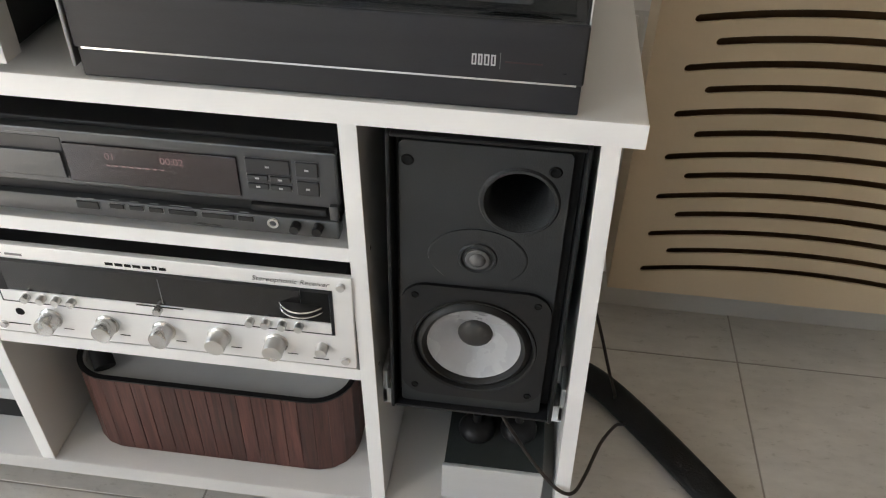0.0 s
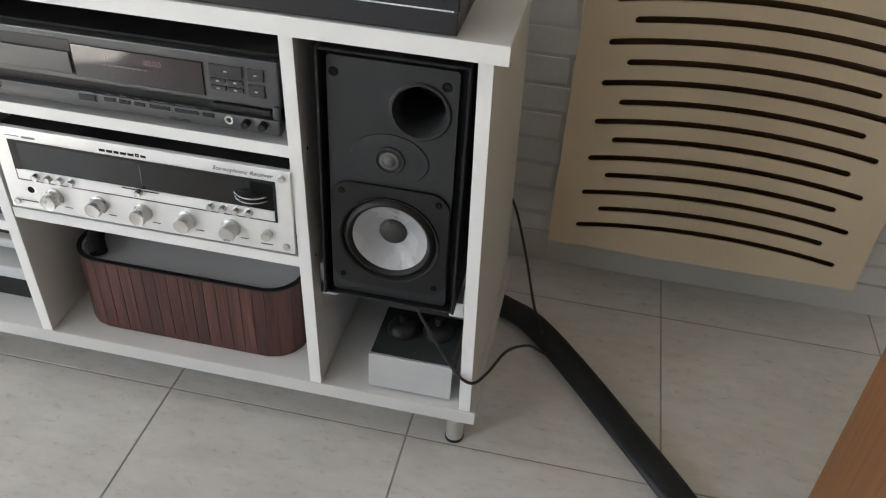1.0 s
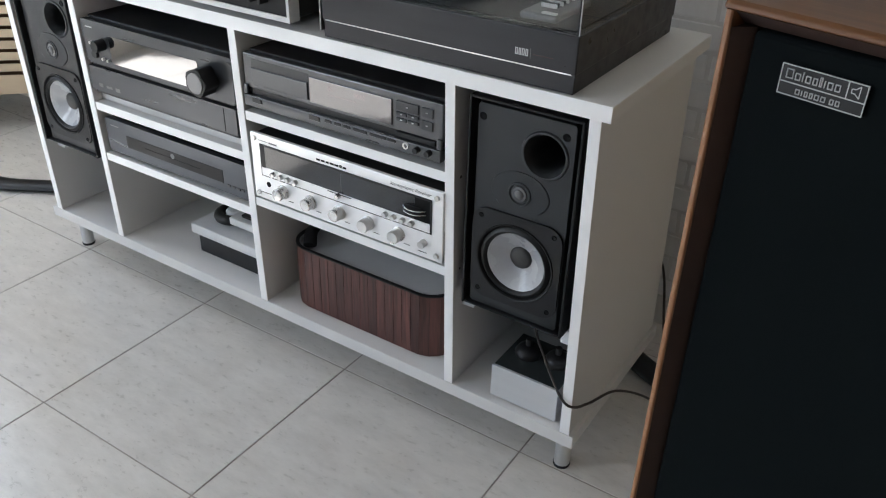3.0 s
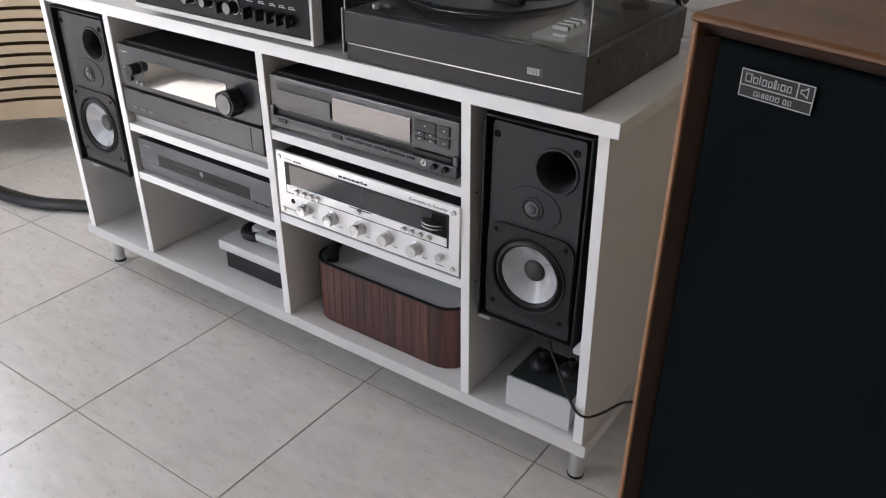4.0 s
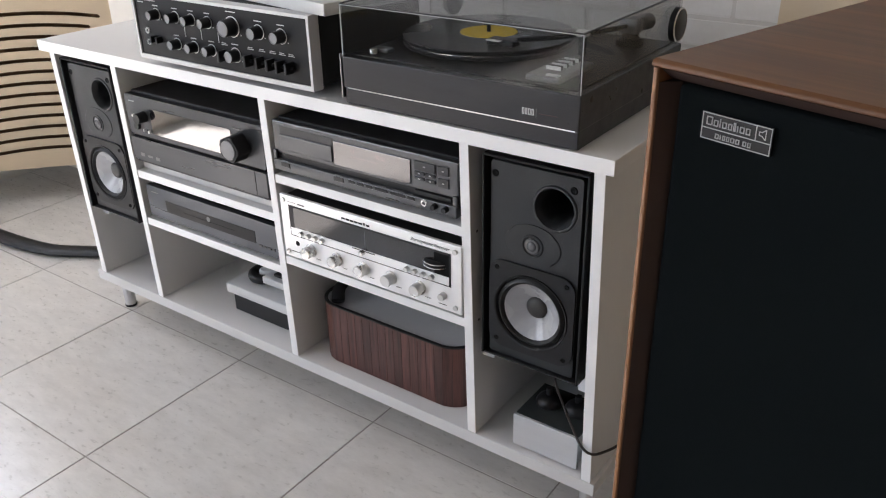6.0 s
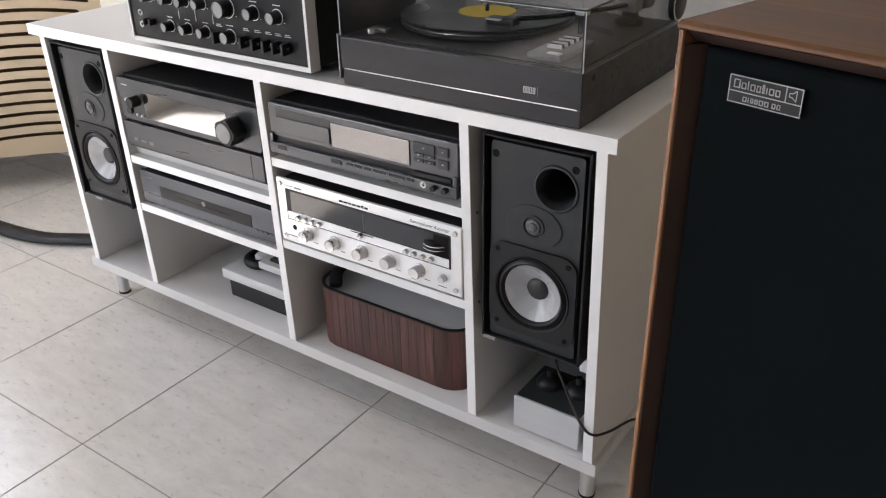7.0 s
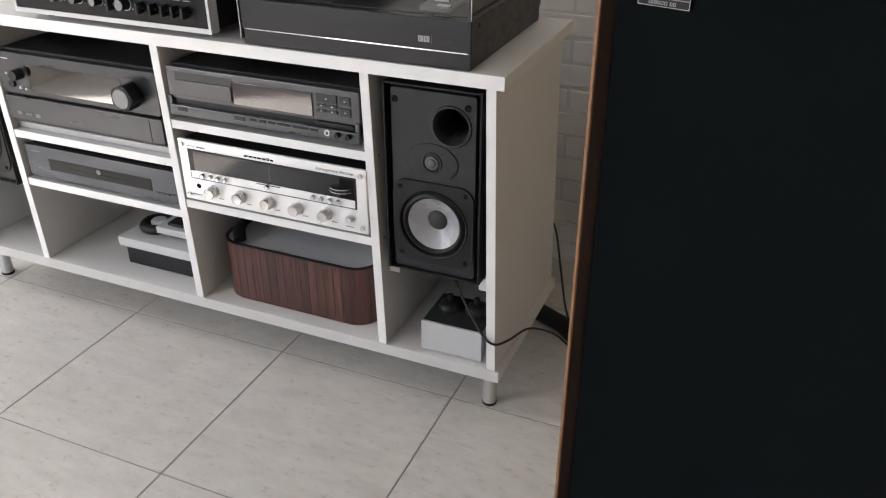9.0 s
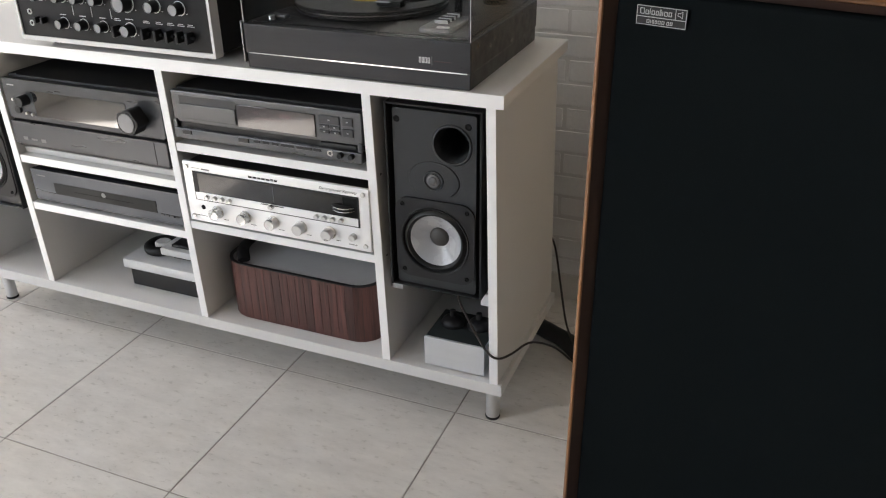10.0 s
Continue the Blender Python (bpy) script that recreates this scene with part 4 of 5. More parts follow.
# ---- rosewood basket ----
def basket():
    x0, x1, y0, y1, r, z0, z1 = -0.426, -0.043, 0.034, 0.31, 0.055, 0.1275, 0.268
    b = thing("wooden_basket", (-0.23, 0.16, z0), "oval-cornered basket of dark rosewood slats with grey lining", "basket")
    part("lining", prism(rounded(x0 + 0.006, x1 - 0.006, y0 + 0.006, y1 - 0.006, r - 0.006), z0 + 0.002, z1 - 0.012), LINING, b, "grey metallic lining")
    ring = rounded(x0 + 0.0055, x1 - 0.0055, y0 + 0.0055, y1 - 0.0055, r - 0.0055, 8)
    inner = rounded(x0 + 0.010, x1 - 0.010, y0 + 0.010, y1 - 0.010, r - 0.010, 8)
    wall = bmesh.new()
    n = len(ring)
    V = [[wall.verts.new((x, y, z)) for x, y in o] for o, z in ((ring, z0 + 0.001), (ring, z1 - 0.002), (inner, z1 - 0.002), (inner, z1 - 0.02))]
    for a, c in zip(V, V[1:]):
        for k in range(n):
            wall.faces.new((a[k], a[(k + 1) % n], c[(k + 1) % n], c[k]))
    part("inner_wall", wall, LINING, b)
    # slats round the outside
    outline = rounded(x0, x1, y0, y1, r, 12)
    pts = [Vector((x, y, 0)) for x, y in outline]
    pts.append(pts[0])
    lens = [0]
    for p, q in zip(pts, pts[1:]):
        lens.append(lens[-1] + (q - p).length)

    def at(s):
        s %= lens[-1]
        for k in range(len(pts) - 1):
            if lens[k + 1] >= s:
                f = (s - lens[k]) / max(1e-9, lens[k + 1] - lens[k])
                return pts[k].lerp(pts[k + 1], f)
        return pts[0]

    count = 60
    step = lens[-1] / count
    slat_me = finish("slat", box(-step / 2 + 0.0002, step / 2 - 0.0002, 0, 0.005, 0, z1 - z0 - 0.002, 0.0005, 1), SLAT)
    org = Vector(b.location)
    for k in range(count):
        p, q = at(k * step), at((k + 1) * step)
        d = (q - p).normalized()
        o = new("slat", slat_me)
        o.parent = b
        m = Matrix(((d.x, -d.y, 0), (d.y, d.x, 0), (0, 0, 1))).to_4x4()
        o.matrix_basis = Matrix.Translation((p + q) / 2 + Vector((0, 0, z0)) - org) @ m
    rim = bmesh.new()
    o1, o2 = rounded(x0 - 0.001, x1 + 0.001, y0 - 0.001, y1 + 0.001, r + 0.001, 8), rounded(x0 + 0.0065, x1 - 0.0065, y0 + 0.0065, y1 - 0.0065, r - 0.0065, 8)
    V = [[rim.verts.new((x, y, z)) for x, y in o] for o, z in ((o1, z1 - 0.0015), (o1, z1 + 0.001), (o2, z1 + 0.001), (o2, z1 - 0.0015), (o1, z1 - 0.0015))]
    for a, c in zip(V, V[1:]):
        for k in range(len(o1)):
            rim.faces.new((a[k], a[(k + 1) % len(o1)], c[(k + 1) % len(o1)], c[k]))
    part("rim", rim, BLACK_PL, b, "thin dark rim")
    hd = tube([(x0 + 0.05, y0 + 0.02, z1), (x0 + 0.03, y0 + 0.05, z1 + 0.012), (x0 + 0.022, y0 + 0.10, z1 + 0.012), (x0 + 0.022, y1 - 0.08, z1)], 0.014, 0.008)
    part("handle", hd, BLACK_PL, b, "black carrying handle")


basket()


# ---- small steel box under the loudspeaker ----
def steel_box():
    z = 0.1275
    s = thing("steel_box", (0.145, 0.07, z), "small brushed steel box with dark lid and two black knobs", "box")
    part("body", box(0.087, 0.210, 0.020, 0.125, z + 0.004, 0.196, 0.001), STEEL, s)
    part("front_plate", box(0.083, 0.215, 0.014, 0.0195, z + 0.003, 0.199, 0.0008), STEEL, s)
    part("lid", box(0.085, 0.213, 0.020, 0.128, 0.1963, 0.199, 0.0006), SMOKED_TOP, s, "dark shiny lid")
    for x, y in ((0.122, 0.078), (0.178, 0.085)):
        k = part("knob", lathe(bmesh.new(), [(0, 0), (0.024, 0), (0.025, 0.006), (0.021, 0.014), (0.012, 0.02), (0, 0.021)], (x, y, 0.1992), (0, 0, 1), 28), BLACK_PL, s)
        part("stem", lathe(bmesh.new(), [(0.006, 0.019), (0.006, 0.034), (0, 0.035)], (x, y, 0.1992), (0, 0, 1), 16), BLACK_PL, k)
    for x in (0.10, 0.20):
        for y in (0.03, 0.115):
            part("foot", lathe(bmesh.new(), [(0, 0), (0.006, 0), (0.006, 0.0045), (0, 0.0045)], (x, y, z), (0, 0, 1), 12), RUBBER, s)


steel_box()


# ---- black integrated amplifier on top ----
def amplifier():
    x0, x1, z0, z1, yf = -0.802, -0.316, 0.745, 0.877, -0.022
    a = thing("integrated_amplifier", (-0.56, 0.13, 0.731), "black-faced vintage amplifier with silver frame and many knobs", "amplifier")
    part("case", box(x0 + 0.006, x1 - 0.006, yf + 0.026, 0.30, z0 + 0.002, z1 - 0.001, 0.002), BLACK, a, "black case")
    fr = bmesh.new()
    t = 0.0058
    for q in ((x0, x1, z1 - t, z1), (x0, x1, z0, z0 + 0.009), (x0, x0 + t, z0 + 0.009, z1 - t), (x1 - t, x1, z0 + 0.009, z1 - t)):
        B(fr, q[0], q[1], yf, yf + 0.025, q[2], q[3])
    part("front_frame", fr, AMP_FRAME, a, "satin aluminium surround")
    fp = part("faceplate", box(x0 + t, x1 - t, yf + 0.003, yf + 0.024, z0 + 0.009, z1 - t), AMP_FACE, a)
    y = yf + 0.003

    def knob(x, z, r, h, parent=a):
        k = part("knob", lathe(bmesh.new(), [(0, 0), (r * 1.08, 0), (r * 1.08, h * 0.08), (r, h * 0.12), (r * 0.96, h * 0.9), (r * 0.88, h)], (x, y, z), seg=28), BLACK_PL, parent, "black control knob")
        part("knob_cap", lathe(bmesh.new(), [(r * 0.88, h), (r * 0.80, h * 1.03), (r * 0.72, h * 0.98), (0, h * 0.98)], (x, y, z), seg=28), STEEL_DARK, k)
        part("skirt_ring", lathe(bmesh.new(), [(r * 1.2, 0), (r * 1.2, 0.0008), (r * 1.09, 0.001)], (x, y, z), seg=28), AMP_FRAME, k, "thin bright ring")
        bars(fp, [(x - r * 0.8, x + r * 0.8, z + r * 1.62, z + r * 1.62 + 0.0016), (x + r * 1.3, x + r * 1.3 + 0.002, z - r * 0.9, z - r * 0.9 + 0.0014)], y, PRINT)

    for x in (-0.731, -0.674, -0.627, -0.580):
        knob(x, 0.838, 0.0098, 0.021)
    knob(-0.513, 0.837, 0.0162, 0.024)
    knob(-0.444, 0.835, 0.0115, 0.021)
    knob(-0.387, 0.834, 0.0115, 0.021)
    for x in (-0.679, -0.628, -0.578):
        knob(x, 0.786, 0.0098, 0.020)
    knob(-0.512, 0.785, 0.0118, 0.020)
    for x in (-0.5405, -0.470, -0.440, -0.413, -0.389, -0.366):
        lv = part("lever", box(x - 0.003, x + 0.003, y - 0.020, y, 0.7715, 0.7925, 0.0015), BLACK_PL, a, "black lever switch")
        part("lever_bar", box(x - 0.009, x + 0.009, y - 0.010, y - 0.004, 0.7795, 0.7845, 0.001), BLACK_PL, lv)
        bars(fp, [(x - 0.008, x + 0.008, 0.8005, 0.8018), (x - 0.007, x + 0.005, 0.8035, 0.8048)], y, PRINT)
    for z in (0.803, 0.780):
        part("jack", lathe(bmesh.new(), [(0.0062, 0), (0.006, 0.002), (0.004, 0.002), (0.0035, 0.0)], (-0.767, y, z), seg=18), AMP_FRAME, fp, "bright jack socket")
    for x in (-0.745, -0.728):
        part("lever", box(x - 0.003, x + 0.003, y - 0.014, y, 0.783, 0.795, 0.001), BLACK_PL, a)
    for x in (-0.6505, -0.603, -0.555):
        bars(fp, [(x - 0.0006, x + 0.0006, 0.803, 0.822)], y, PRINT)
    bars(fp, [(-0.788, -0.770, 0.862, 0.8655), (-0.786, -0.768, 0.8575, 0.8592), (-0.762, -0.730, 0.8625, 0.8638)], y, PRINT, "maker_mark", "pale maker's mark as plain bars")
    for x in (x0 + 0.05, x1 - 0.05):
        for yy in (0.03, 0.26):
            part("foot", lathe(bmesh.new(), [(0, 0), (0.016, 0), (0.016, 0.016), (0, 0.016)], (x, yy, 0.731), (0, 0, 1), 18), RUBBER, a)
    return a


amplifier().location.z += 0.0045
slab = solid("stone_board", box(-0.44, 0, 0, 0.26, 0, 0.021, 0.002), STONE, "pale grey board lying askew on the amplifier", "board")
slab.matrix_world = pose(-0.284, -0.014, 0.8817, 0, 0, -9)
solid("round_stand", lathe(bmesh.new(), [(0, 0), (0.05, 0), (0.05, 0.006), (0.04, 0.012), (0.012, 0.016), (0.012, 0.06), (0, 0.06)], (-0.43, 0.10, 0.9029), (0, 0, 1), 32), BLACK_PL, "small black round stand on the grey board", "stand")


# ---- turntable ----
def turntable():
    x0, x1, y0, y1, z0, z1 = -0.256, 0.1935, -0.010, 0.372, 0.7372, 0.819
    t = thing("turntable", (-0.03, 0.18, 0.7355), "dark turntable with smoked acrylic cover and yellow-labelled record", "turntable")
    pl = box(x0, x1, y0, y1, z0 + 0.0275, z1, 0.002)
    part("plinth", pl, DECK, t)
    part("plinth_base", box(x0 + 0.003, x1 - 0.0015, y0 + 0.0015, y1 - 0.003, z0, z0 + 0.0272, 0.001), DECK, t)
    part("trim_line", box(x0 + 0.008, x1 - 0.006, y0 - 0.0012, y0 + 0.002, 0.7650, 0.7668), CHROME, t, "thin bright trim line")
    part("corner_trim", box(x0 - 0.004, x0 - 0.0004, y0 - 0.002, y0 + 0.012, z0 + 0.010, z1 + 0.004, 0.0008), STEEL_DARK, t, "dark metal corner strip")
    glyphs(t, 0.0985, 0.7785, (0.0040, 0.0036, 0.0044, 0.0040), 0.0098, 0.0013, y0 - 0.0001, PRINT, "maker_mark", "pale maker's mark as plain upright shapes", gap=0.0014)
    bars(t, [(0.1222, 0.1227, 0.7760, 0.7905)], y0 - 0.0001, DIM_PRINT, "maker_mark", "thin upright line")
    bars(t, [(0.1265, 0.158, 0.7820, 0.7834)], y0 - 0.0001, RED_PRINT, "maker_mark", "dim dark red script line as a plain bar")
    for x in (x0 + 0.05, x1 - 0.05):
        for y in (0.05, 0.32):
            part("foot", lathe(bmesh.new(), [(0, 0), (0.016, 0), (0.016, 0.0014), (0, 0.0014)], (x, y, 0.7356), (0, 0, 1), 18), RUBBER, t)
    part("deck_plate", box(x0 + 0.012, x1 - 0.012, y0 + 0.014, y1 - 0.012, z1 + 0.0004, z1 + 0.003, 0.001), BLACK_PL, t)
    cx, cy = -0.086, 0.186
    pr = part("platter", lathe(bmesh.new(), [(0, 0), (0.146, 0), (0.150, 0.004), (0.150, 0.010), (0.146, 0.013), (0, 0.013)], (cx, cy, z1 + 0.006), (0, 0, 1), 64), BLACK_PL, t, "black platter with a thin bright rim")
    part("rim_line", lathe(bmesh.new(), [(0.1495, 0.0085), (0.1508, 0.0092), (0.1508, 0.0105), (0.1495, 0.0112)], (cx, cy, z1 + 0.006), (0, 0, 1), 64), CHROME, pr, "thin bright rim line")
    part("mat", lathe(bmesh.new(), [(0.1465, 0.0132), (0.1465, 0.0155), (0, 0.0155)], (cx, cy, z1 + 0.006), (0, 0, 1), 64), RUBBER, pr)
    part("spindle_post", lathe(bmesh.new(), [(0, 0), (0.05, 0), (0.05, 0.0028), (0, 0.0028)], (cx, cy, z1 + 0.003), (0, 0, 1), 32), BLACK_PL, t)
    rec = thing("record", (cx, cy, z1 + 0.0216), "black vinyl record with a yellow paper label", "record")
    part("disc", lathe(bmesh.new(), [(0, 0), (0.149, 0), (0.150, 0.0008), (0.149, 0.0016), (0.05, 0.0014), (0, 0.0014)], (cx, cy, z1 + 0.0216), (0, 0, 1), 72), VINYL, rec)
    part("paper_label", lathe(bmesh.new(), [(0.050, 0.0015), (0.050, 0.0019), (0, 0.0019)], (cx, cy, z1 + 0.0216), (0, 0, 1), 48), YELLOW, rec, "yellow paper label")
    part("spindle", lathe(bmesh.new(), [(0.0036, 0.0015), (0.0036, 0.012), (0.002, 0.014), (0, 0.014)], (cx, cy, z1 + 0.0216), (0, 0, 1), 12), BLACK_PL, t)
    za = z1 + 0.036
    arm = part("tonearm", tube([(0.128, 0.300, za), (0.105, 0.235, za), (0.064, 0.165, za - 0.001), (0.010, 0.118, za - 0.003)], 0.0055, 0.0042), BLACK_PL, t, "slim black tonearm")
    part("headshell", box(-0.034, 0.016, 0.098, 0.122, za - 0.012, za - 0.001, 0.002), BLACK_PL, arm)
    part("finger_lift", box(-0.030, -0.004, 0.088, 0.0975, za - 0.0025, za - 0.001, 0.0005), AMP_FRAME, arm, "bright finger lift")
    post = part("arm_post", lathe(bmesh.new(), [(0.024, 0), (0.024, 0.010), (0.015, 0.013), (0.012, 0.036), (0, 0.038)], (0.128, 0.300, z1 + 0.003), (0, 0, 1), 28), BLACK_PL, t)
    part("bearing_yoke", box(0.112, 0.144, 0.286, 0.314, z1 + 0.024, z1 + 0.050, 0.003), STEEL_DARK, post, "grey bearing yoke")
    part("counterweight", lathe(bmesh.new(), [(0, 0), (0.012, 0), (0.014, 0.003), (0.014, 0.022), (0.012, 0.025), (0, 0.025)], (0.136, 0.320, z1 + 0.038), (0.3, 1, 0), 24), STEEL_DARK, t)
    part("arm_rest", box(0.086, 0.098, 0.186, 0.197, z1 + 0.003, z1 + 0.034, 0.002), BLACK_PL, t, "black tonearm rest")
    part("rest_clip", box(0.082, 0.102, 0.183, 0.200, z1 + 0.0342, z1 + 0.044, 0.002), PALE_GREY, t, "pale tonearm clip")
    plate = part("control_plate", box(0.088, 0.146, 0.014, 0.128, z1 + 0.0034, z1 + 0.013, 0.003), STEEL_DARK, t, "grey control plate")
    for k in range(4):
        key = part("key", box(0.103, 0.128, 0.052 + 0.019 * k, 0.060 + 0.019 * k, z1 + 0.0132, z1 + 0.020, 0.0012), BUTTON, plate)
        part("key_edge", box(0.103, 0.128, 0.0502 + 0.019 * k, 0.0518 + 0.019 * k, z1 + 0.0135, z1 + 0.0195, 0.0003), WHITE_PL, key, "pale key front")
    part("key", box(0.120, 0.142, 0.018, 0.026, z1 + 0.0132, z1 + 0.0155, 0.0005), WHITE_PL, plate, "pale printed key")
    part("strobe_lamp", box(-0.224, -0.188, 0.030, 0.050, z1 + 0.0034, z1 + 0.011, 0.003), STEEL_DARK, t)
    part("speed_knob", disc_knob((-0.212, 0.022, z1 + 0.0034), 0.007, 0.008, (0, 0, 1)), KNOB, t)
    # cover: a thin shell open below
    cz = 0.906
    a, b, c, d, o1 = x0 + 0.002, x1 - 0.001, y0 + 0.001, y1 - 0.014, 0.0028
    cv = bmesh.new()
    ring = lambda e, z: [cv.verts.new(q) for q in ((a + e, c + e, z), (b - e, c + e, z), (b - e, d - e, z), (a + e, d - e, z))]
    ro, rt, ri, rj = ring(0, z1 + 0.0012), ring(0, cz), ring(o1, z1 + 0.0012), ring(o1, cz - o1)
    for p, q in ((ro, rt), (ri, rj), (ro, ri)):
        for k in range(4):
            cv.faces.new((p[k], p[(k + 1) % 4], q[(k + 1) % 4], q[k]))
    cv.faces.new(rt)
    cv.faces.new(rj)
    cover = part("dust_cover", cv, SMOKE, t, "smoked clear acrylic dust cover")
    # cover edges: a dark rim above, a highlight painted as pale strips under it and at the upright corners
    for q in ((a, b, c - 0.0008, c + 0.0016, cz - 0.0012, cz + 0.001), (b - 0.0016, b + 0.0008, c + 0.0018, d, cz - 0.0012, cz + 0.001), (a - 0.0008, a + 0.0016, c + 0.0018, d, cz - 0.0012, cz + 0.001)):
        part("cover_edge", box(*q), BLACK_PL, cover, "dark cover edge")
    for q in ((a, b, c - 0.0004, c + 0.0008, cz - 0.0022, cz - 0.0014), (b - 0.0008, b + 0.0004, c - 0.0004, c + 0.0008, z1 + 0.001, cz - 0.0024), (a - 0.0004, a + 0.0010, c - 0.0004, c + 0.0010, z1 + 0.001, cz - 0.0024)):
        part("cover_edge", box(*q), PALE_GREY, cover, "pale cover edge strip, a highlight put into its colour")
    part("cover_edge", box(b - 0.0028, b - 0.0010, c - 0.0006, c + 0.0008, z1 + 0.001, cz - 0.0024), BLACK_PL, cover, "dark cover edge")
    for x, s in ((b, 1), (a, -1)):
        hg = part("hinge", lathe(bmesh.new(), [(0, 0), (0.029, 0), (0.029, 0.009), (0.025, 0.011), (0, 0.011)], (x + s * 0.001, 0.328, 0.859), (s, 0, 0), 36), BLACK_PL, t, "round black cover hinge")
        part("hinge_ring", lathe(bmesh.new(), [(0.0285, 0.0092), (0.0272, 0.0112), (0.026, 0.0108)], (x + s * 0.001, 0.328, 0.859), (s, 0, 0), 36), KNOB, hg)


turntable()


# ---- large floor loudspeaker ----
def swept_board(profile, along, h0, h1, at):
    """A board of one cross-section (across, back) carried along z or x from h0 to h1."""
    bm = bmesh.new()
    put3 = (lambda u, v, h: (at + u, v, h)) if along == "z" else (lambda u, v, h: (h, v, at - u))
    ends = [[bm.verts.new(put3(u, v, h)) for u, v in profile] for h in (h0, h1)]
    n = len(profile)
    for k in range(n):
        bm.faces.new((ends[0][k], ends[0][(k + 1) % n], ends[1][(k + 1) % n], ends[1][k]))
    bm.faces.new(ends[0])
    bm.faces.new(ends[1][::-1])
    return bm


def floor_speaker():
    w, d, h, t = 0.37, 0.29, 1.0455, 0.0125
    s = thing("floor_speaker", (0, 0, 0), "large teak-veneered floor loudspeaker with black cloth grille", "loudspeaker")
    # rounded outer nose, narrow front, then a slope running back to the grille
    nose = [(0, d), (0, 0.0028), (0.0008, 0.0010), (0.0024, 0.0), (0.0040, 0.0), (0.0048, 0.0008), (0.0048, d)]
    slope = [(0.0050, d), (0.0050, 0.0014), (t, 0.0125), (t, d)]
    part("side_panel", swept_board(nose, "z", 0, h - 0.0046, 0), TEAK_V, s, local=True)
    part("side_panel", swept_board([(-u, v) for u, v in nose], "z", 0, h - 0.0046, w), TEAK_V, s, local=True)
    part("inner_slope", swept_board(slope, "z", t, h - t - 0.0004, 0), TEAK_IN, s, "dark brown slope beside the grille", local=True)
    part("inner_slope", swept_board([(-u, v) for u, v in slope], "z", t, h - t - 0.0004, w), TEAK_IN, s, "dark brown slope beside the grille", local=True)
    part("top_panel", swept_board([(0, d), (0, 0.0032), (0.0010, 0.0010), (0.0022, 0.0), (0.0036, 0.0), (0.0044, 0.0012), (0.0044, d)], "x", 0, w, h), TEAK_T, s, "worn orange-brown teak top", local=True)
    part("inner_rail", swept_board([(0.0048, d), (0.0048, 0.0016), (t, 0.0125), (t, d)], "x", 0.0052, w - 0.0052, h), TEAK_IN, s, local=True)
    part("bottom_panel", box(t + 0.0003, w - t - 0.0003, 0.004, d, 0.0, t), TEAK_T, s, local=True)
    part("back_panel", box(t + 0.0003, w - t - 0.0003, d - 0.016, d - 0.002, t + 0.0003, h - t - 0.0003), BLACK, s, local=True)
    g = part("grille", box(t + 0.0006, w - t - 0.0006, 0.0085, 0.028, t + 0.0006, h - t - 0.0006, 0.003, 3), GRILLE, s, "black cloth grille", local=True)
    # badge: thin frame, dividing lines, plain shapes for the maker's and model names
    bx, bz, bw, bh, y = BADGE
    bd = part("badge", box(bx, bx + bw, y, y + 0.0016, bz - bh, bz, 0.0006), BLACK_PL, g, "black badge with pale frame and plain shapes", local=True)
    f = bmesh.new()
    e = 0.0005
    yy = y - 0.0003
    mid, split = bz - bh * 0.59, bx + bw * 0.775
    for q in ((bx, bx + bw, bz - e, bz), (bx, bx + bw, bz - bh, bz - bh + e), (bx, bx + e, bz - bh + e, bz - e), (bx + bw - e, bx + bw, bz - bh + e, bz - e), (bx + e, bx + bw - e, mid, mid + e), (split, split + e, mid + e, bz - e)):
        B(f, q[0], q[1], yy, yy + 0.0004, q[2], q[3])
    # the small horn sign: outline strokes only
    horn = [(split + a, mid + b) for a, b in ((0.0022, 0.0036), (0.0038, 0.0036), (0.0060, 0.0018), (0.0060, 0.0074), (0.0038, 0.0056), (0.0022, 0.0056))]
    for (xa, za), (xb, zb) in zip(horn, horn[1:] + horn[:1]):
        n = Vector((zb - za, 0, xa - xb)).normalized() * 0.00025
        f.faces.new([f.verts.new((px + sg * n.x, yy, pz + sg * n.z)) for px, pz, sg in ((xa, za, 1), (xb, zb, 1), (xb, zb, -1), (xa, za, -1))])
    tagged(part("badge_print", f, BADGE_PRINT, bd, "pale frame lines", local=True), kind="stuff")
    glyphs(bd, bx + 0.0030, mid + 0.0022, (0.0036, -0.0026, 0.0006, -0.0026, -0.0022, 0.0013, -0.0006, -0.0026, -0.0025), 0.0046, 0.00042, yy, BADGE_PRINT, "maker_mark", "pale plain shapes of letter size", 0.0010, True)
    glyphs(bd, bx + 0.0092, bz - bh + 0.0017, (0.0022, 0.0006, 0.0016, 0.0016, 0.0022, 0.0022), 0.0026, 0.00036, yy, BADGE_PRINT, "model_mark", "small pale plain shapes", 0.0009, True)
    glyphs(bd, bx + 0.0262, bz - bh + 0.0017, (0.0019, 0.0019), 0.0026, 0.00036, yy, BADGE_PRINT, "model_mark", "small pale plain shapes", 0.0009, True)
    s.matrix_world = pose(*SPEAKER_AT)


BADGE = (0.0324, 1.0217, 0.0419, 0.0149, 0.0062)
SPEAKER_AT = (0.530, -0.6125, 0, 0, 0, -15.4)

floor_speaker()

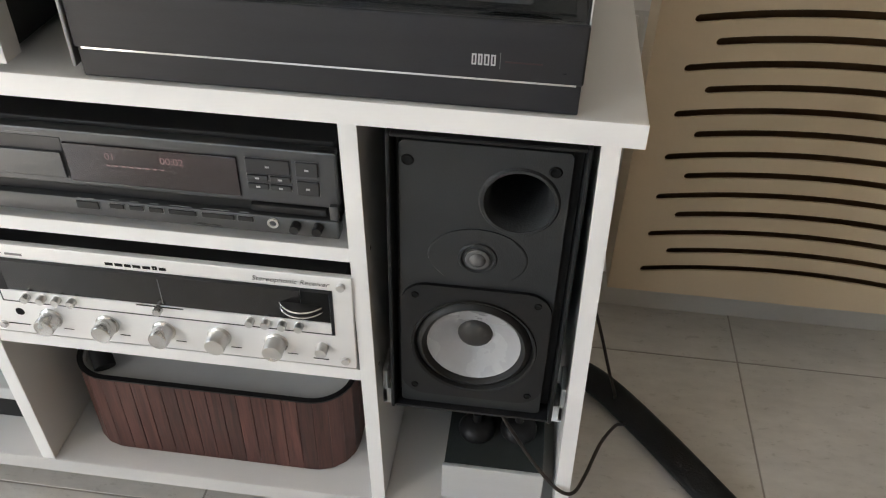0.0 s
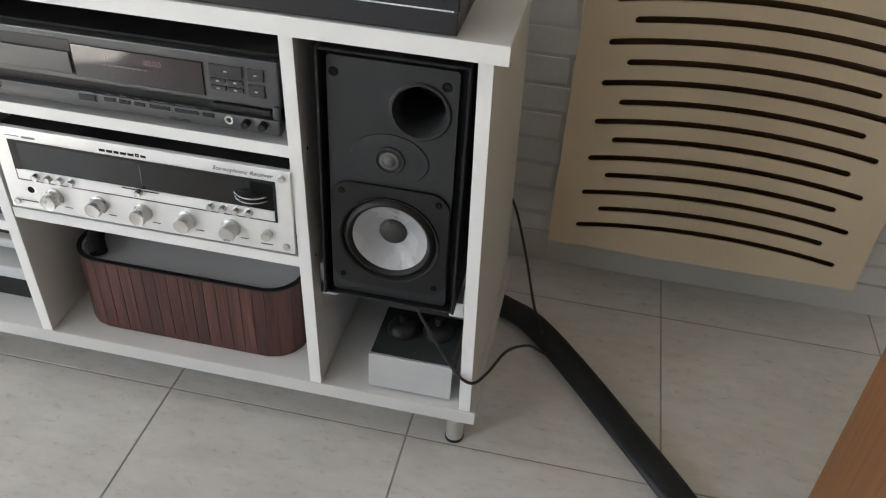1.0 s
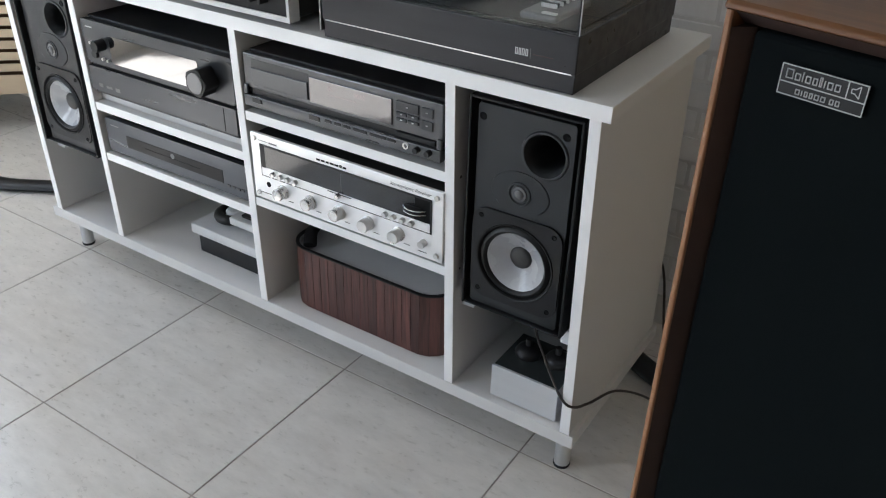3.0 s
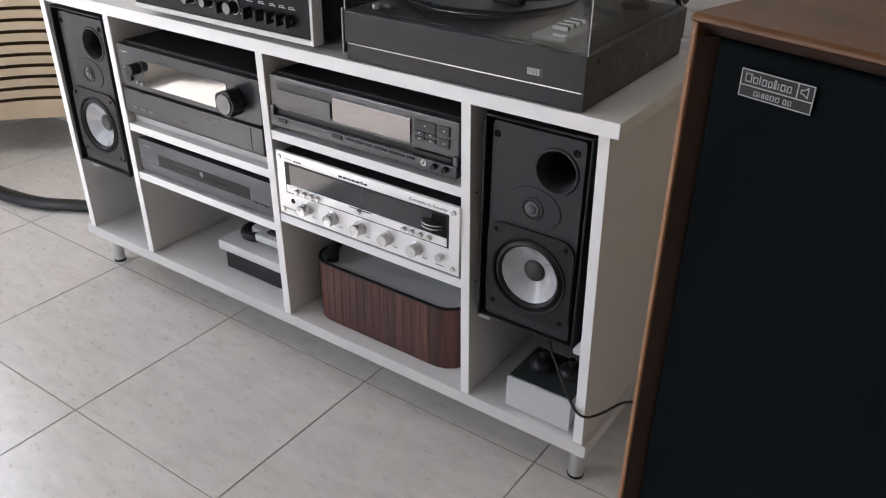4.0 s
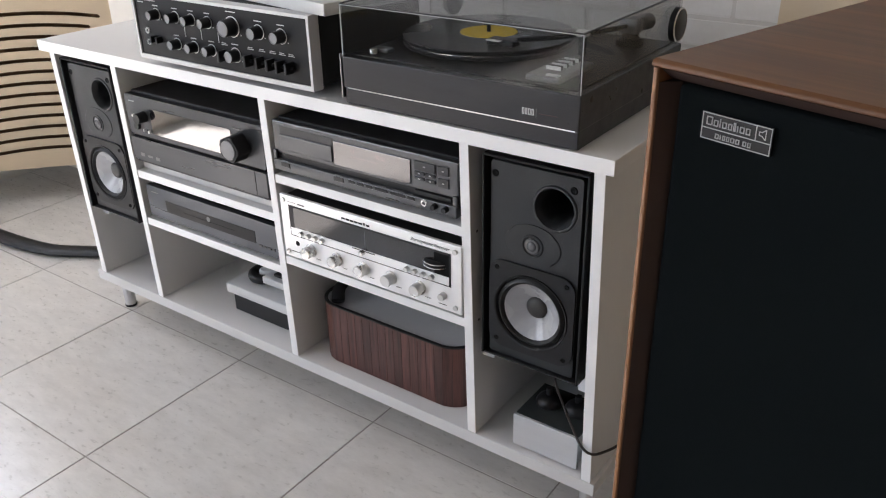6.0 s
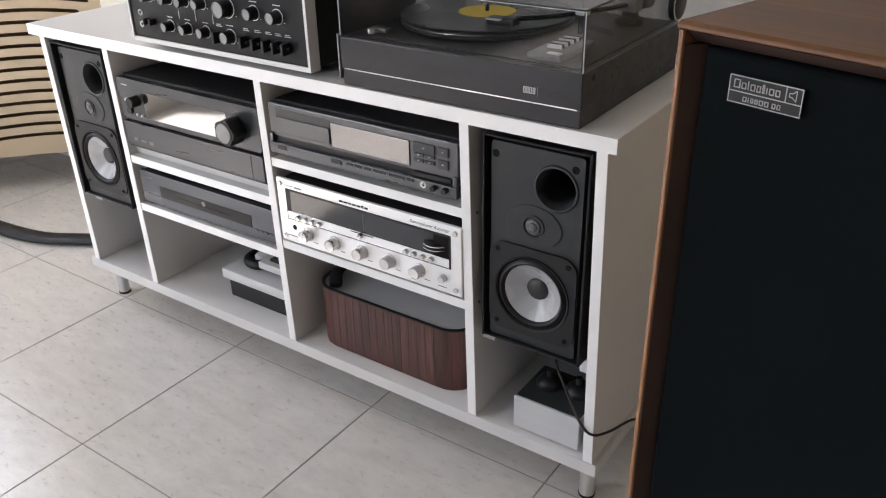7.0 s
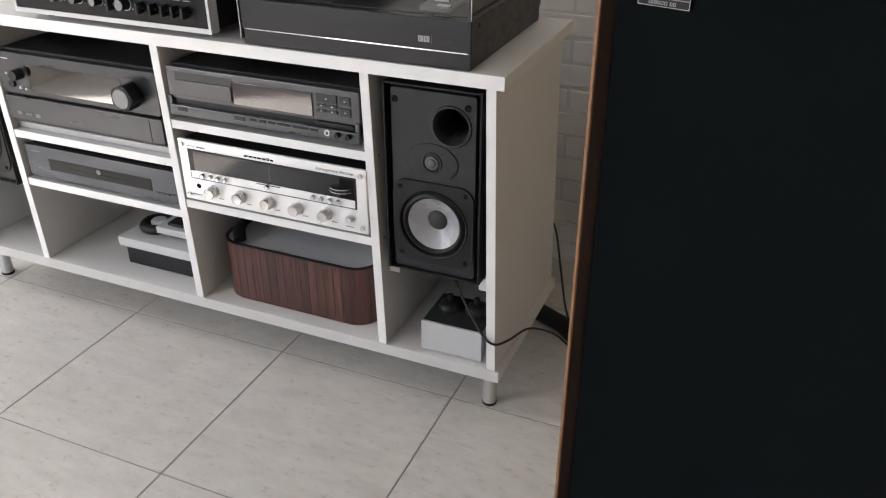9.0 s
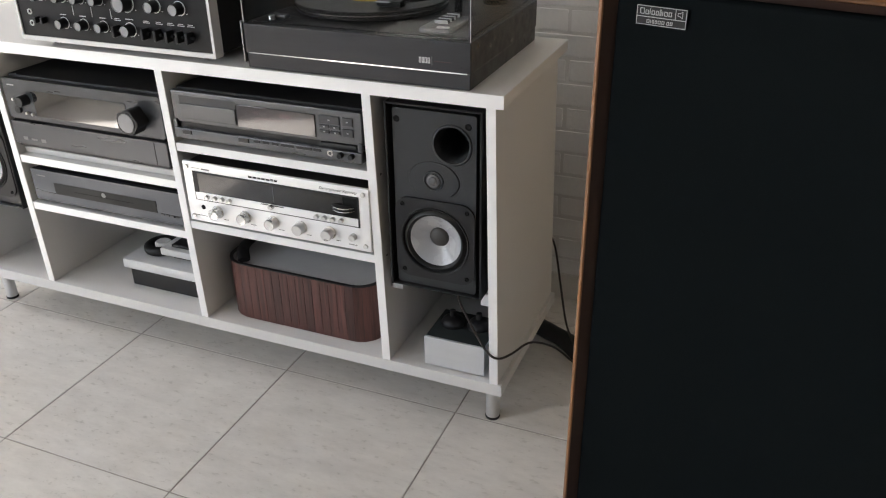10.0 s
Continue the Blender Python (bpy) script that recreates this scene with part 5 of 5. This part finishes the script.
# ---- sleeves and wires ----
solid("cable_sleeve", tube([(0.08, 0.48, 0.0138), (0.245, 0.40, 0.0138), (0.315, 0.36, 0.0138), (0.40, 0.265, 0.0138), (0.50, 0.135, 0.0138), (0.59, 0.015, 0.0138), (0.69, -0.13, 0.0138), (0.80, -0.26, 0.0138), (0.97, -0.33, 0.0138)], 0.029, 0.0135, 14), SLEEVE, "flat black braided cable sleeve lying on the tiles", "cable sleeve", "cable sleeves")
solid("cable_sleeve", tube([(-1.05, 0.46, 0.0138), (-1.30, 0.30, 0.0138), (-1.52, 0.172, 0.0138), (-1.66, 0.103, 0.0138), (-1.88, 0.074, 0.0138), (-2.10, 0.075, 0.0138)], 0.029, 0.0135, 14), SLEEVE, "flat black braided cable sleeve lying on the tiles", "cable sleeve", "cable sleeves")
solid("speaker_wire", tube([(0.13, 0.09, 0.3155), (0.150, 0.040, 0.290), (0.178, 0.024, 0.252), (0.206, 0.010, 0.220), (0.232, -0.005, 0.203), (0.252, -0.002, 0.195), (0.268, 0.030, 0.190), (0.290, 0.09, 0.185), (0.320, 0.17, 0.13), (0.343, 0.235, 0.06), (0.354, 0.262, 0.030)], 0.0024, 0.0024, 8), CABLE, "thin dark wire looping from the loudspeaker to the sleeve", "wire")
solid("power_wire", tube([(0.228, 0.43, 0.275), (0.256, 0.390, 0.250), (0.288, 0.325, 0.200), (0.316, 0.285, 0.125), (0.334, 0.295, 0.065), (0.340, 0.318, 0.028)], 0.0026, 0.0026, 8), CABLE, "thin dark wire hanging behind the cabinet to the floor", "wire")
solid("wall_cable", tube([(-1.36, 0.575, 0.70), (-1.355, 0.578, 0.9), (-1.36, 0.578, 1.3)], 0.006, 0.006, 8), CABLE, "black cable running up the wall", "cable")

# ---- floor tiles and wall bricks ----
P = 0.4265
tile_me = finish("tile", box(-P / 2 + 0.0017, P / 2 - 0.0017, -P / 2 + 0.0017, P / 2 - 0.0017, -0.0013, 0, 0.0003, 1), TILE)
for i in range(-6, 8):
    for j in range(-10, 3):
        o = new("tile", tile_me)
        o.parent = floor
        x, y = 0.143 + P * (i - 0.5), 0.036 + P * (j - 0.5)
        o.location = (x, y, 0)
BW, BH = 0.205, 0.0585
rng = random.Random(4)
brick_mes = []
for k in range(4):
    bm = box(-BW / 2 + 0.004, BW / 2 - 0.004, -0.008, 0.008, -BH / 2 + 0.004, BH / 2 - 0.004, 0.0025, 2)
    for v in bm.verts:
        v.co += Vector((rng.uniform(-1, 1), rng.uniform(-1, 1) * 0.6, rng.uniform(-1, 1))) * 0.0014
    brick_mes.append(finish("brick", bm, BRICK))
far = bmesh.new()
for row in range(0, 44):
    z = BH * (row + 0.5)
    for col in range(-9, 14):
        x = 0.31 + BW * (col + (0.5 if row % 2 else 0.0))
        if x < -1.19 or x > X1 - 0.11:
            continue
        if -0.45 < x < 0.42 and z < 1.45:
            o = new("brick", brick_mes[rng.randrange(4)])
            o.parent = wall_north
            o.matrix_basis = pose(x, Y1 + 0.0035 + rng.uniform(0, 0.0025), z, 0, 0, rng.choice((0, 180)))
        else:
            B(far, x - BW / 2 + 0.004, x + BW / 2 - 0.004, Y1 - 0.004, Y1 + 0.008, z - BH / 2 + 0.004, z + BH / 2 - 0.004)
fb = new("far_bricks", finish("far_bricks", far, BRICK))
fb.parent = wall_north
fb["kind"] = "stuff"
